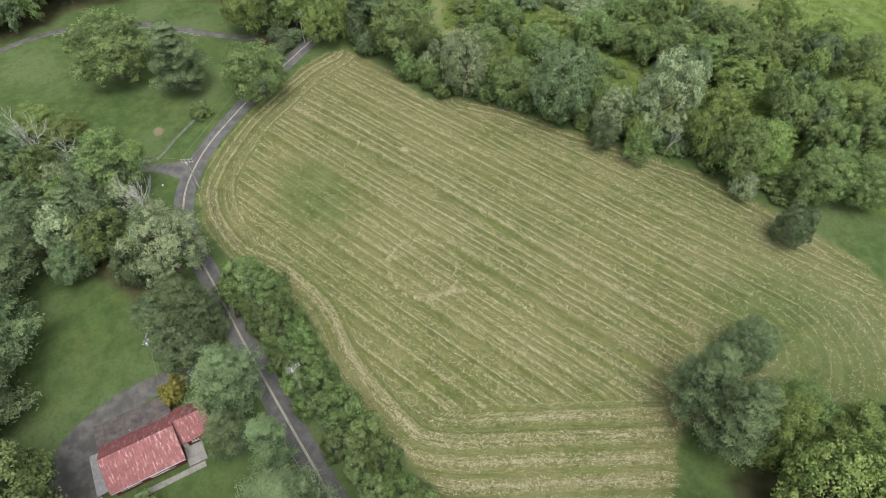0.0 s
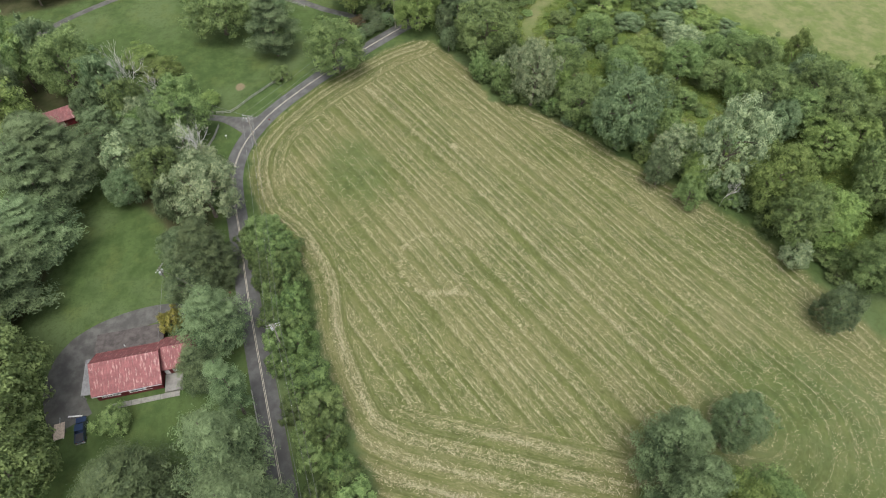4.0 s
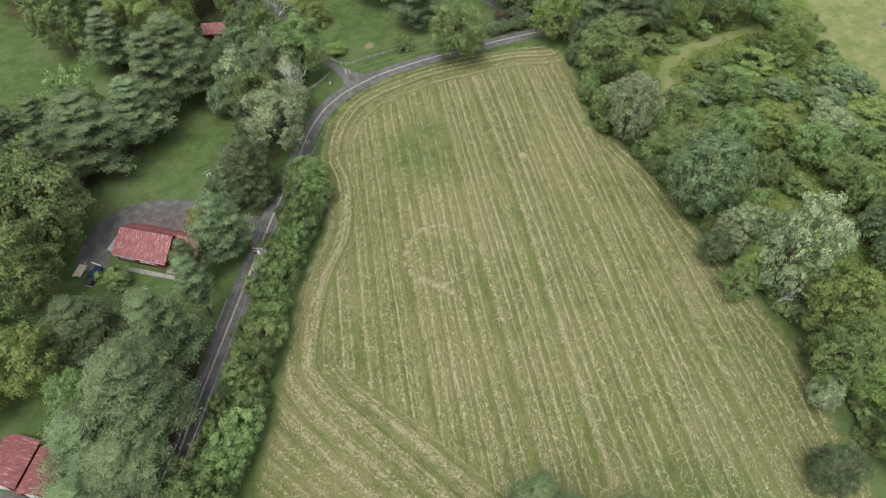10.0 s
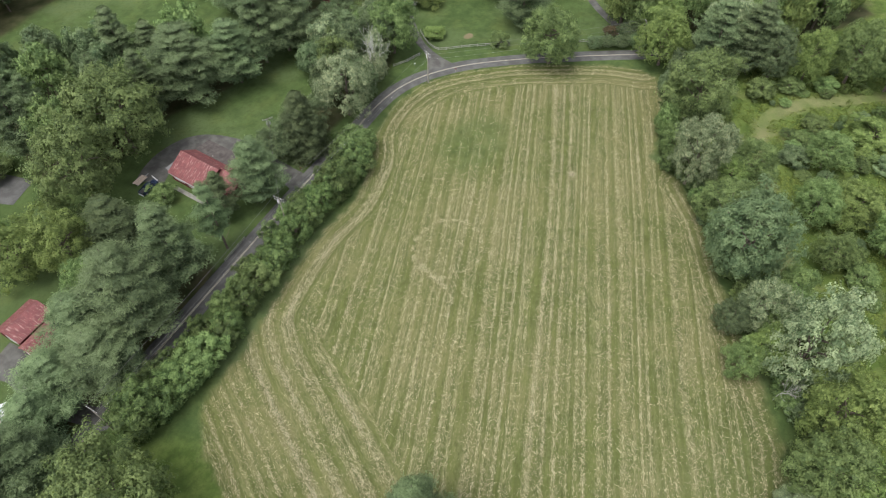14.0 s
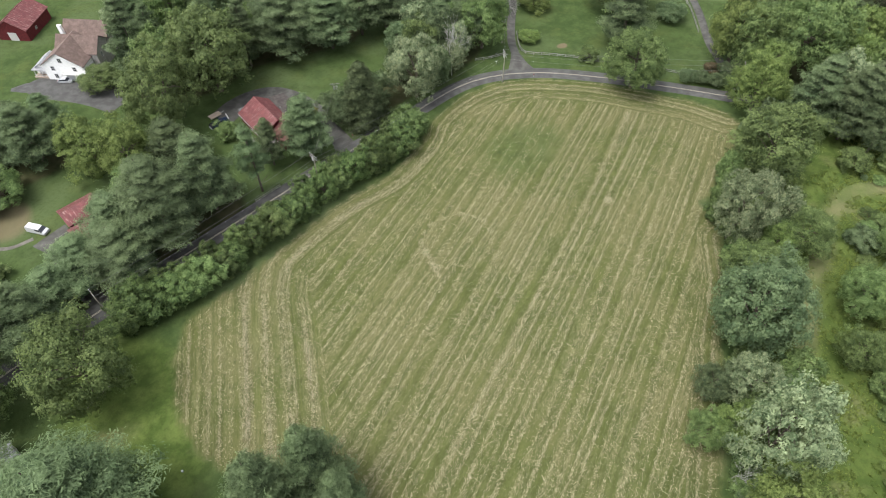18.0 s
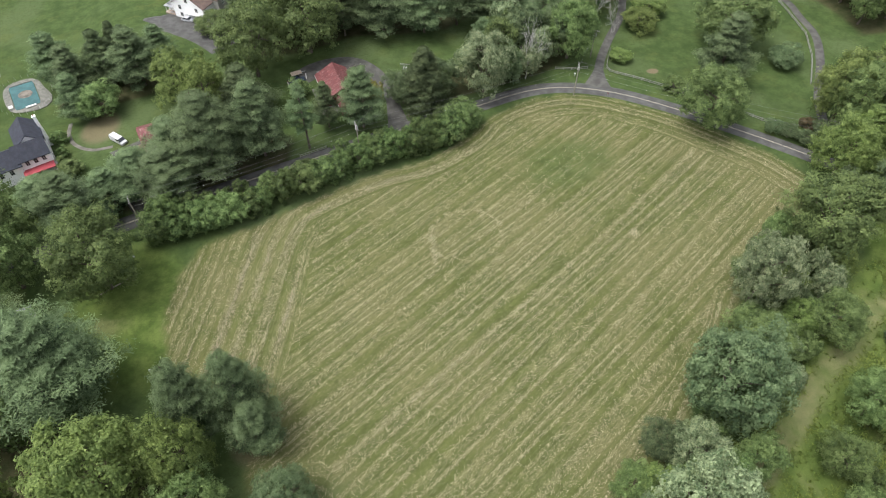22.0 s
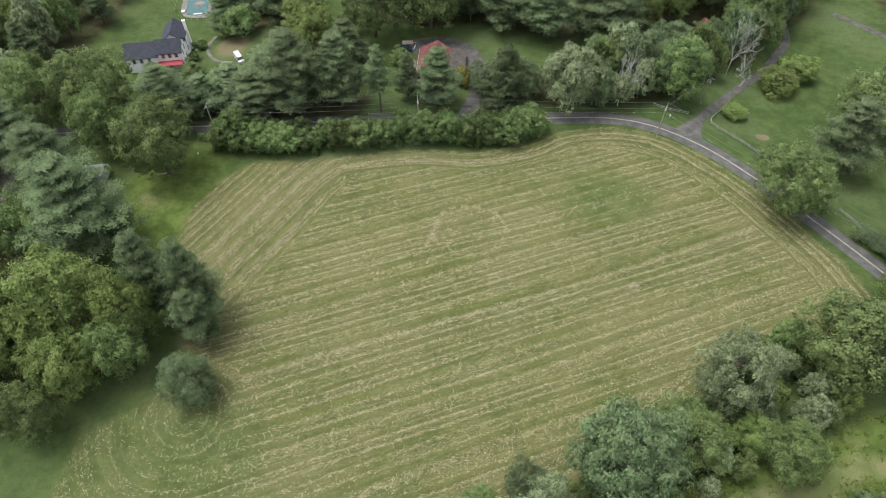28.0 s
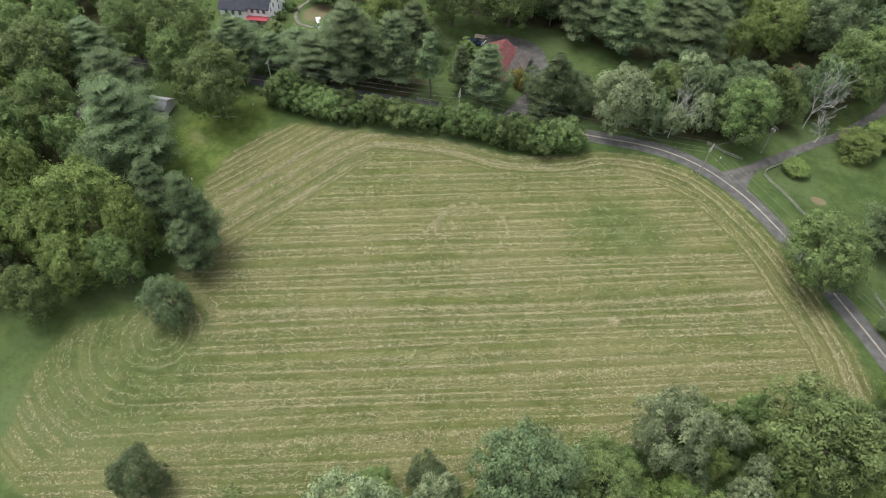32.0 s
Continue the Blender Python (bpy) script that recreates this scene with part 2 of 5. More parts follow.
    # dark olive flecks drawn out along the rows
    dark_fleck = step(nt, streak(2.4, 0.5, 4, 0.7, 77.0), 0.53, 0.66)
    field = mix(nt, calc(nt, 'MULTIPLY', dark_fleck, 0.58), field, (0.032, 0.040, 0.012))
    # row shadows and streaky shadow lines between rows, painted dark olive
    shade_lines = calc(nt, 'MULTIPLY', calc(nt, 'MAXIMUM', row_shade, step(nt, streak(1.05, 0.06, 2, 0.5, 140.0), 0.56, 0.66)), calc(nt, 'MULTIPLY_ADD', thin, -0.6, 1.0))
    field = mix(nt, calc(nt, 'MULTIPLY', shade_lines, 0.48), field, (0.040, 0.050, 0.015))
    edge = calc(nt, 'ADD', attr(nt, "field"), calc(nt, 'MULTIPLY_ADD', n_mid, 5.0, -2.5))
    meadow = mix(nt, calc(nt, 'MULTIPLY', step(nt, attr(nt, "trail"), 0.1, 0.95), calc(nt, 'MULTIPLY_ADD', n_mid, 0.6, 0.40)), meadow, mix(nt, step(nt, noise_of(nt, 0.14, 5, 0.65), 0.38, 0.62), (0.080, 0.098, 0.036), (0.130, 0.128, 0.066)))
    col = mix(nt, step(nt, attr(nt, "meadow"), 0.0, 1.0), lawn, meadow)
    field = mix(nt, calc(nt, 'MULTIPLY', thin, 0.70), field, lawn)
    mown = step(nt, edge, -1.0, 1.2)
    col = mix(nt, mown, col, field)
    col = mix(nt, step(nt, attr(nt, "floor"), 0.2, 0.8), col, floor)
    dirt = mix(nt, n_mid, (0.085, 0.072, 0.042), (0.15, 0.12, 0.08))
    col = mix(nt, step(nt, attr(nt, "bare"), 0.25, 0.75), col, dirt)
    col = mix(nt, calc(nt, 'MULTIPLY', step(nt, n_fine, 0.42, 0.72), 0.45), col, mix(nt, 0.55, col, (0.03, 0.04, 0.012)))
    nt.links.new(col, b.inputs["Base Color"])
    b.inputs["Roughness"].default_value = 0.95
    b.inputs["Specular IOR Level"].default_value = 0.05
    relief(nt, b, calc(nt, 'ADD', n_fine, calc(nt, 'MULTIPLY', calc(nt, 'MULTIPLY', hay, mown), calc(nt, 'MULTIPLY_ADD', grit, 1.2, -0.2))), 0.6, 0.2)
    return m


RIM_LINE = spline([(-118, -28), (-112, -16), (-104, -0.5), (-96.5, 14), (-91, 25), (-86, 34), (-78, 41)] + FIELD_NORTH[4:], 5)
ROW_WAY = radians(23.2)


def row_values(x, y):
    """Across-row coordinates of the mowing: straight rows, rows that follow the rim and the corner, rings in the south-west bay."""
    main = y * math.cos(ROW_WAY) - x * math.sin(ROW_WAY) + 1.65 + 0.5 * np.sin(x * 0.02 + 1.0)
    far, side = line_distance(x, y, RIM_LINE)
    rim = -far * side
    wide = 12.0 - 5.0 * smooth(-84, -66, x) + 4.0 * smooth(-20, 5, x)
    zone = np.clip((wide - rim) / 1.2 + 0.5, 0, 1) * smooth(-16, -9, y + 0.35 * (x + 100))
    south, _ = line_distance(x, y, FIELD_SOUTH[3:])
    edge = np.clip((6.5 - south) / 1.2 + 0.5, 0, 1) * smooth(-90, -84, x)
    bay = np.hypot(x + 98, y + 40)
    ring = smooth(-1, 1, -90 - x - 0.5 * np.clip(-48 - y, 0, 40) * (y < -48)) * (y < -27)
    rim = np.where(ring > 0.02, bay - 1.0, np.where(edge > 0.02, south + 1.2, rim + 2.45))
    # the gaps between rows vary from pass to pass
    main = main + 0.65 * np.sin(main * 0.41) + 0.34 * np.sin(main * 0.97 + 1.0) + 0.25 * np.sin(x * 0.05 + main * 0.3)
    return main, rim, np.maximum(np.maximum(zone, edge), ring)


GROUND = ground_material()
xs = axis([(-2400, -300, 150), (-300, -145, 5), (-145, 90, 1.0), (90, 260, 5), (260, 2500, 160)])
ys = axis([(-2400, -250, 150), (-250, -90, 5), (-90, 70, 1.0), (70, 160, 2.5), (160, 320, 5), (320, 2500, 160)])
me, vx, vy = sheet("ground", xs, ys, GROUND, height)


def put_mask(mesh, name, values):
    mesh.attributes.new(name, 'FLOAT', 'POINT').data.foreach_set("value", np.asarray(values, np.float32))


MEADOW_LINE = [(62, -8), (50, -27), (30, -37), (8, -46), (-17, -61), (-46, -84), (-90, -102)]
put_mask(me, "field", np.clip(signed(vx, vy, FIELD), -5, 5))
main, rim, zone = row_values(vx, vy)
put_mask(me, "row_main", main)
put_mask(me, "row_rim", rim)
put_mask(me, "rim_zone", zone)
green_patch = np.hypot((vx + 3) / 17, (vy - 30) / 11)
corner = np.hypot((vx + 105) / 27, (vy + 51) / 27)


def heavy_swath(x, y, rim, zone):
    """The thick outer swaths along the hedge and round the north-west corner."""
    return smooth(-5, -3, rim) * (1 - smooth(8.6 + 4.5 * smooth(-76, -86, x), 9.2 + 4.5 * smooth(-76, -86, x), rim)) * (0.68 + 0.3 * np.sin(x * 0.23 + 1.7 * np.sin(y * 0.17))) * smooth(4, 14, -18 - x) * smooth(0, 8, y + 8) * zone


put_mask(me, "swath", heavy_swath(vx, vy, rim, zone))
south = 0.42 * (1 - smooth(-66, -34, vy + 0.35 * vx + 18))
put_mask(me, "thin", np.maximum(south, np.maximum(0.8 * (1 - smooth(0.4, 1.3, green_patch)), 0.9 * (1 - smooth(0.6, 1.2, corner)))))
mfar, mside = line_distance(vx, vy, MEADOW_LINE)
west_lawn = np.hypot((vx + 123) / 17, (vy - 22) / 26)
put_mask(me, "meadow", np.maximum(smooth(-3, 5, mfar * mside) * (1 - smooth(-14, -2, vy)), 1.0 - smooth(0.55, 1.1, west_lawn)))
WOODS = {
    "north": [(-80, 114), (-60, 112), (-42, 115), (-26, 110), (-10, 107), (2, 113), (-8, 126), (-30, 142), (-60, 168), (-72, 150), (-80, 128)],
    "roadside": [(-24, 69), (8, 71), (17, 73), (28, 80), (36, 90), (20, 100), (6, 98), (-4, 88), (-12, 82), (-22, 80)],
    "pool_pines": [(-142, 116), (-124, 106), (-107, 107), (-107, 121), (-122, 130), (-138, 132)],
    "north_east": [(20, 88), (34, 86), (60, 114), (78, 128), (92, 150), (82, 230), (35, 200), (26, 140), (14, 120)],
    "far_north": [(-62, 195), (60, 215), (60, 285), (-80, 285), (-80, 215)],
    "north_belt": [(-128, 56), (-128, 70), (-96, 82), (-74, 70), (-78, 58.5)],
    "west": [(-260, 55), (-168, 54), (-178, 70), (-180, 95), (-180, 150), (-260, 160)],
    "south_west": [(-260, 36), (-186, 36), (-164, 10), (-150, 12), (-138, 4), (-140, -12), (-116, -12), (-118, -30), (-140, -50), (-260, -60)],
    "east": [(82, -10), (104, 14), (126, 42), (180, -10), (140, -60), (80, -28)],
    "far_east": [(118, 110), (133, 72), (130, 52), (200, 40), (200, 160), (108, 160)],
    "belt": [(58, -2), (36, -12), (18, -17), (8, -30), (-4, -40), (-20, -50), (-60, -75), (-66, -84), (-30, -74), (0, -54), (22, -46), (44, -32), (60, -20)],
}
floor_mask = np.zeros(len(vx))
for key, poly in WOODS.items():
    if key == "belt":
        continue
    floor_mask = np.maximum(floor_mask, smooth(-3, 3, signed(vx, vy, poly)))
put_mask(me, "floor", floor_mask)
TRAIL_LINE = spline([(-60, -88), (-18, -66), (3, -56.5), (16, -50.5), (30, -46), (42, -41), (55, -41), (70, -52), (84, -70), (100, -95)], 5)
tfar, _ = line_distance(vx, vy, TRAIL_LINE)
far_field = [(86, -92), (62, -106), (30, -125), (0, -150), (40, -210), (150, -170), (150, -92)]
put_mask(me, "trail", np.maximum(1 - smooth(0.6, 5.0, tfar), smooth(-2, 2, signed(vx, vy, far_field))))
soil = 0.5 * (1 - smooth(0.4, 1.2, np.hypot((vx + 104) / 5, (vy + 19.5) / 7)))
bare = np.maximum(1 - smooth(0.3, 1.1, np.hypot((vx - 47.3) / 3.2, (vy - 61.4) / 2.2)), 0.6 * (1 - smooth(0.5, 1.15, np.hypot((vx + 128) / 8.5, (vy - 97) / 11))))
put_mask(me, "bare", np.maximum(bare, soil))
tagged(new("ground", me), "gently sloping land under grass, lawn and a mown hay field", "ground", kind="structure")


# ---- roads ----
def ribbon(name, line, width, mat, lift, label, category, thick=0.12):
    """A paved strip along a line, with rounded shoulders that go into the ground."""
    p = np.asarray(line, float)
    way = np.gradient(p, axis=0)
    way /= np.linalg.norm(way, axis=1)[:, None]
    side = np.stack([-way[:, 1], way[:, 0]], -1)
    width = np.broadcast_to(width, len(p))
    offs = [(-0.53, -thick), (-0.5, 0.0), (-0.25, 0.03), (0, 0.05), (0.25, 0.03), (0.5, 0.0), (0.53, -thick)]
    verts = []
    for o, dz in offs:
        q = p + side * (o * width)[:, None]
        z = height(q[:, 0], q[:, 1]) + lift + dz
        verts.append(np.column_stack([q, z]))
    v = np.stack(verts, 1).reshape(-1, 3)
    n, k = len(p), len(offs)
    i = (np.arange(n - 1)[:, None] * k + np.arange(k - 1)[None]).ravel()
    mesh = bpy.data.meshes.new(name)
    mesh.vertices.add(len(v))
    mesh.vertices.foreach_set("co", v.ravel())
    fill(mesh, np.stack([i, i + k, i + k + 1, i + 1], -1)[:, ::-1])
    mesh.materials.append(mat)
    ob = new(name, mesh)
    return tagged(ob, label, category, kind="structure")


ribbon("road", ROAD_LINE, 5.3, ASPHALT, 0.06, "narrow grey asphalt country road with a double line", "road")
# ---- plants ----
def mesh_from(name, verts, faces, mat):
    mesh = bpy.data.meshes.new(name)
    mesh.vertices.add(len(verts))
    mesh.vertices.foreach_set("co", np.asarray(verts, np.float32).ravel())
    fill(mesh, np.asarray(faces))
    mesh.materials.append(mat)
    return mesh


def leaf_quads(rng, at, facing, size, long=1.0, wide=0.75):
    """Leaf sprays at the places given: pointed flakes turned about the facing directions."""
    n = len(at)
    u = np.cross(facing, rng.normal(size=(n, 3)))
    u /= np.linalg.norm(u, axis=1)[:, None] + 1e-9
    w = np.cross(facing, u)
    s = (size * rng.uniform(0.6, 1.4, n))[:, None]
    skew = rng.uniform(-0.4, 0.4, n)[:, None]
    v = np.stack([at + u * s * long, at - u * s * long * 0.8 + w * s * wide * (1 + skew), at - u * s * long * 0.7 - w * s * wide * (1 - skew)], 1).reshape(-1, 3)
    return v, np.arange(3 * n).reshape(-1, 3)


def unit(v):
    return v / (np.linalg.norm(v, axis=-1, keepdims=True) + 1e-9)


def broad_crown(name, seed, lobes, leaves, size, mat, low=-0.45, spread=0.7):
    """A crown of about unit radius round (0, 0, 0): leafy boughs of uneven size, each of many small sprays, with gaps between."""
    rng = np.random.default_rng(seed)
    big = 9
    bd = unit(rng.normal(size=(big, 3)) * np.array([1, 1, 0.7]) + np.array([0, 0, 0.25]))
    bl = rng.uniform(-0.05, 0.34, big)
    i = np.arange(lobes) + 0.5
    z = 1 - (1 - low) * i / lobes
    phi = i * 2.39996 + rng.uniform(0, 0.9, lobes)
    ring = np.sqrt(np.clip(1 - z * z, 0, 1))
    d0 = np.stack([ring * np.cos(phi), ring * np.sin(phi), z], -1)
    swell = 0.80 + (np.clip(d0 @ bd.T, 0, 1) ** 6 * bl).sum(1)
    r = rng.uniform(0.11, 0.27, lobes) * np.where(rng.uniform(size=lobes) < 0.25, 1.3, 1.0)
    c = d0 * (swell * rng.uniform(spread - 0.16, spread + 0.2, lobes))[:, None]
    sprays = max(lobes * 9, leaves // 22)
    pick = rng.choice(lobes, sprays, p=r ** 2 / (r ** 2).sum())
    d = unit(rng.normal(size=(sprays, 3)) + 0.75 * unit(c[pick]) + np.array([0, 0, 0.5]))
    mid = c[pick] + d * (r[pick] * rng.uniform(0.70, 1.12, sprays))[:, None]
    wide = rng.uniform(0.028, 0.062, sprays) * (size / 0.0235) ** 0.5
    tone = rng.uniform(0, 1, sprays)
    k = rng.integers(0, sprays, leaves)
    off = rng.normal(size=(leaves, 3)) * np.array([1, 1, 0.55])
    at = mid[k] + off * wide[k][:, None]
    n = unit(0.8 * d[k] + 0.55 * unit(off) + 0.32 * rng.normal(size=(leaves, 3)) + np.array([0, 0, 0.35]))
    v, f = leaf_quads(rng, at, n, size)
    mesh = mesh_from(name, v, f, mat)
    put_mask(mesh, "tone", np.repeat(np.clip(tone[k] + 0.16 * rng.normal(size=leaves), 0, 1), 3))
    return mesh


def tube(path, radii, sides=6):
    path, verts = np.asarray(path, float), []
    for k, (p, r) in enumerate(zip(path, radii)):
        d = unit(path[min(k + 1, len(path) - 1)] - path[max(k - 1, 0)])
        a = unit(np.cross(d, (0.3, 0.9, 0.1)))
        b = np.cross(d, a)
        for j in range(sides):
            t = 2 * math.pi * j / sides
            verts.append(p + r * (math.cos(t) * a + math.sin(t) * b))
    faces = [(k * sides + j, k * sides + (j + 1) % sides, (k + 1) * sides + (j + 1) % sides, (k + 1) * sides + j)
             for k in range(len(path) - 1) for j in range(sides)]
    return np.array(verts), np.array(faces)


def join(parts):
    vs, fs, n = [], [], 0
    for v, f in parts:
        vs.append(v)
        fs.append(f + n)
        n += len(v)
    return np.vstack(vs), np.vstack(fs)


def limbed_trunk(name, seed, rise, thick, limbs=7, mat=BARK, reach=0.7):
    """A tapered trunk from z = -rise-1 below the crown's middle up into it, with limbs."""
    rng = np.random.default_rng(seed)
    top = np.array([rng.normal() * 0.06, rng.normal() * 0.06, 0.5])
    foot = np.array([0, 0, -rise])
    spine = [foot + (top - foot) * u + np.array([0.03 * math.sin(5 * u + seed), 0.03 * math.cos(4 * u), 0]) for u in np.linspace(0, 1, 7)]
    parts = [tube(spine, thick * np.array([1.5, 1.0, 0.88, 0.75, 0.6, 0.4, 0.15]))]
    for k in range(limbs):
        a = 2.4 * k + rng.uniform(0, 0.5)
        start = spine[2 + k % 4]
        end = np.array([math.cos(a) * reach, math.sin(a) * reach, rng.uniform(-0.1, 0.45)])
        midp = (start + end) / 2 + np.array([0, 0, 0.08])
        parts.append(tube([start, midp, end], thick * np.array([0.5, 0.33, 0.1]), 5))
    v, f = join(parts)
    return mesh_from(name, v, f, mat)


def pine_crown(name, seed, mat, levels=17, slim=1.0, droop=0.0, size=0.085, sparse=1.0, base=0.16, dense=1.0):
    """Fluffy needle plumes along whorls of branches; unit height, half-width 'slim' times 0.28 at most."""
    rng = np.random.default_rng(seed)
    at, face, tone = [], [], []
    for k in range(levels):
        z = base + (1 - base) * (k + rng.uniform(-0.3, 0.3)) / levels
        u = (z - base) / (1 - base)
        reach = 0.32 * slim * (min(1, 0.62 + 1.5 * u) * (1 - u) ** 0.78 + 0.04)
        arms = int(rng.integers(5, 8) * sparse)
        for j in range(arms):
            a = 2 * math.pi * j / max(arms, 1) + rng.uniform(-0.45, 0.45) + k
            length, shade = reach * rng.uniform(0.6, 1.3), rng.uniform(0.2, 0.75)
            out = np.array([math.cos(a), math.sin(a), 0])
            cross = np.array([-math.sin(a), math.cos(a), 0])
            for s, o in ((0.38, 0.0), (0.62, 0.22), (0.66, -0.22), (0.86, 0.16), (0.92, -0.14), (1.04, 0.0)):
                n = int(rng.integers(58, 76) * dense)
                o, s = o + rng.normal() * 0.05, s + rng.normal() * 0.05
                mid = out * length * s + cross * length * o + np.array([0, 0, z + length * s * (0.2 - droop) + rng.normal() * 0.006])
                d = rng.normal(size=(n, 3)) * np.array([1, 1, 0.55])
                spot = d * (0.014 + 0.050 * length) * np.array([1, 1, 0.42])
                at.append(mid + spot)
                # crown shading put into tone: inner and lower needles darker, tips and top paler
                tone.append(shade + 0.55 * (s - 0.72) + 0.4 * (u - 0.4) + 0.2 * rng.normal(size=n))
                face.append(unit(d) * 0.8 + np.array([0, 0, 0.75]) + out * 0.25 + 0.35 * rng.normal(size=(n, 3)))
    v, f = leaf_quads(rng, np.vstack(at), unit(np.vstack(face)), size * 0.082 / dense ** 0.5, 2.1, 0.55)
    mesh = mesh_from(name, v, f, mat)
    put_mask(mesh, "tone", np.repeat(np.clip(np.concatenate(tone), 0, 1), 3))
    return mesh


def pine_trunk(name, seed, slim=1.0):
    rng = np.random.default_rng(seed)
    parts = [tube([(0, 0, -0.02), (0.004, 0, 0.3), (0, 0.004, 0.6), (0, 0, 0.98)], [0.018, 0.013, 0.009, 0.002])]
    for k in range(26):
        z, a = rng.uniform(0.1, 0.85), rng.uniform(0, 6.3)
        d = np.array([math.cos(a), math.sin(a), 0.15])
        n = 0.24 * slim * (1 - z) ** 0.7
        parts.append(tube([(0, 0, z), d * n * 0.5 + (0, 0, z), d * n + (0, 0, z + 0.01)], [0.004, 0.003, 0.001], 4))
    v, f = join(parts)
    return mesh_from(name, v, f, BARK)


def bare_branches(name, seed, mat, depth=6):
    """A leafless tree, unit height, forking again and again into fine twigs."""
    rng = np.random.default_rng(seed)
    parts = []

    def grow(p, d, n, r, k):
        end = p + d * n
        midp = (p + end) / 2 + rng.normal(size=3) * n * 0.05
        parts.append(tube([p, midp, end], [r, r * 0.85, r * 0.7], 5 if k > 3 else 3))
        if k == 0:
            return
        for _ in range(3 if k in (2, depth) else 2):
            grow(end, unit(d + rng.normal(size=3) * np.array([0.5, 0.5, 0.25]) + np.array([0, 0, 0.1])), n * rng.uniform(0.68, 0.95), r * 0.72, k - 1)
        if k < depth and k > 1:
            grow(midp, unit(d + rng.normal(size=3) * 0.6), n * 0.7, r * 0.5, k - 2)
    grow(np.zeros(3), np.array([0.03, 0.02, 1.0]), 0.26, 0.013, depth)
    v, f = join(parts)
    v[:, 2] /= v[:, 2].max()
    v[:, :2] *= 0.30 / np.percentile(np.abs(v[:, :2]), 97)
    return mesh_from(name, v, f, mat)


KINDS = {
    "O": ("oak_tree", "broad leafy tree with a billowing green crown", "tree"),
    "L": ("maple_tree", "leafy tree with a bright yellow-green crown", "tree"),
    "D": ("ash_tree", "dense leafy tree with a dull grey-green crown", "tree"),
    "G": ("poplar_tree", "leafy tree with a pale silvery grey-green crown", "tree"),
    "C": ("round_tree", "low round dark green tree standing in the mown field", "tree"),
    "P": ("pine_tree", "tall pine with feathery blue-green needles", "tree"),
    "T": ("pine_tree", "thin sparse pine with a bare lower trunk", "tree"),
    "S": ("spruce_tree", "dark spruce with drooping branches", "tree"),
    "B": ("shrub", "rounded green garden shrub on the lawn", "shrub"),
    "H": ("hedge_shrub", "leafy green hedgerow shrub beside the field", "shrub"),
    "M": ("wild_shrub", "wild green shrub in the rough meadow", "shrub"),
    "Y": ("shrub", "tall shrub with golden yellow leaves", "shrub"),
    "R": ("shrub", "low shrub with russet leaves", "shrub"),
}
CROWNS, TRUNKS = {}, {}
for key, lobes, leaves in (("O", 100, 24000), ("L", 90, 23000), ("D", 105, 24000), ("G", 85, 21000), ("C", 75, 20000)):
    for v in range(4):
        CROWNS[key, v] = broad_crown("crown", 11 * v + ord(key), lobes, leaves, 0.0235, LEAF["D" if key == "C" else key], -0.62)
    for v in range(4, 7):
        CROWNS[key, v] = broad_crown("crown", 11 * v + ord(key), 70, 9000, 0.042, LEAF["D" if key == "C" else key], -0.5)
for key, looks in (("B", "O"), ("H", "H"), ("M", "D"), ("Y", "Y"), ("R", "R")):
    for v in range(4):
        CROWNS[key, v] = broad_crown("crown", 17 * v + ord(key), 44, 9000, 0.040, LEAF["OLDO"[v] if key == "M" else "O" if key == "H" and v == 1 else looks], -0.8, 0.66)
for v in range(4):
    TRUNKS["broad", v] = limbed_trunk("trunk", v + 3, 1.0, 0.05)
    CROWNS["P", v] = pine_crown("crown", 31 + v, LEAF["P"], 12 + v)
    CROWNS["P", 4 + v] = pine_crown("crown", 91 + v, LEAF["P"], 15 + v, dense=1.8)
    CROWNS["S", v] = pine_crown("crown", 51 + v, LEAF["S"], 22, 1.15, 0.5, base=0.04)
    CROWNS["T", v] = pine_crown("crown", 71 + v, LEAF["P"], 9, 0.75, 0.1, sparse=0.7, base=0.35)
    TRUNKS["pine", v] = pine_trunk("trunk", v + 7)
PLANTED = []
plant_rng = random.Random(5)


def plant(kind, x, y, r, top, group="", far=False):
    """One tree or shrub: r is its crown's half-width, top its height."""
    name, label, cat = KINDS[kind]
    v = plant_rng.randrange(4)
    root = new(name)
    root.empty_display_size = 0.2
    tagged(root, label, cat, group)
    root.location = (x, y, ground_z(x, y))
    root.rotation_euler = (0, 0, plant_rng.uniform(0, 6.28))
    crown, trunk = new("crown", CROWNS[kind, 4 + v % 3 if far and kind in "OLDG" or kind == "P" and r > 7 else v]), None
    if kind in "PST":
        trunk = new("trunk", TRUNKS["pine", v])
        wide = 1.2 * r / 0.29 / {"P": 1.0, "S": 1.15, "T": 0.75}[kind]
        crown.scale = trunk.scale = (wide, wide, top)
    else:
        low = 0.0 if kind in "BHMYRC" else 0.1
        up = top * (1 - low) / 1.72
        mid = top - up
        crown.scale, crown.location = (r / 0.93, r / 0.93, up), (0, 0, mid)
        trunk = new("trunk", TRUNKS["broad", v])
        trunk.scale, trunk.location = (r, r, mid + 0.15), (0, 0, mid)
    crown.parent = trunk.parent = root
    PLANTED.append((x, y, r))
    return root


def plant_all(rows, group=""):
    for kind, x, y, r, top in rows:
        plant(kind, x, y, r, top, group)


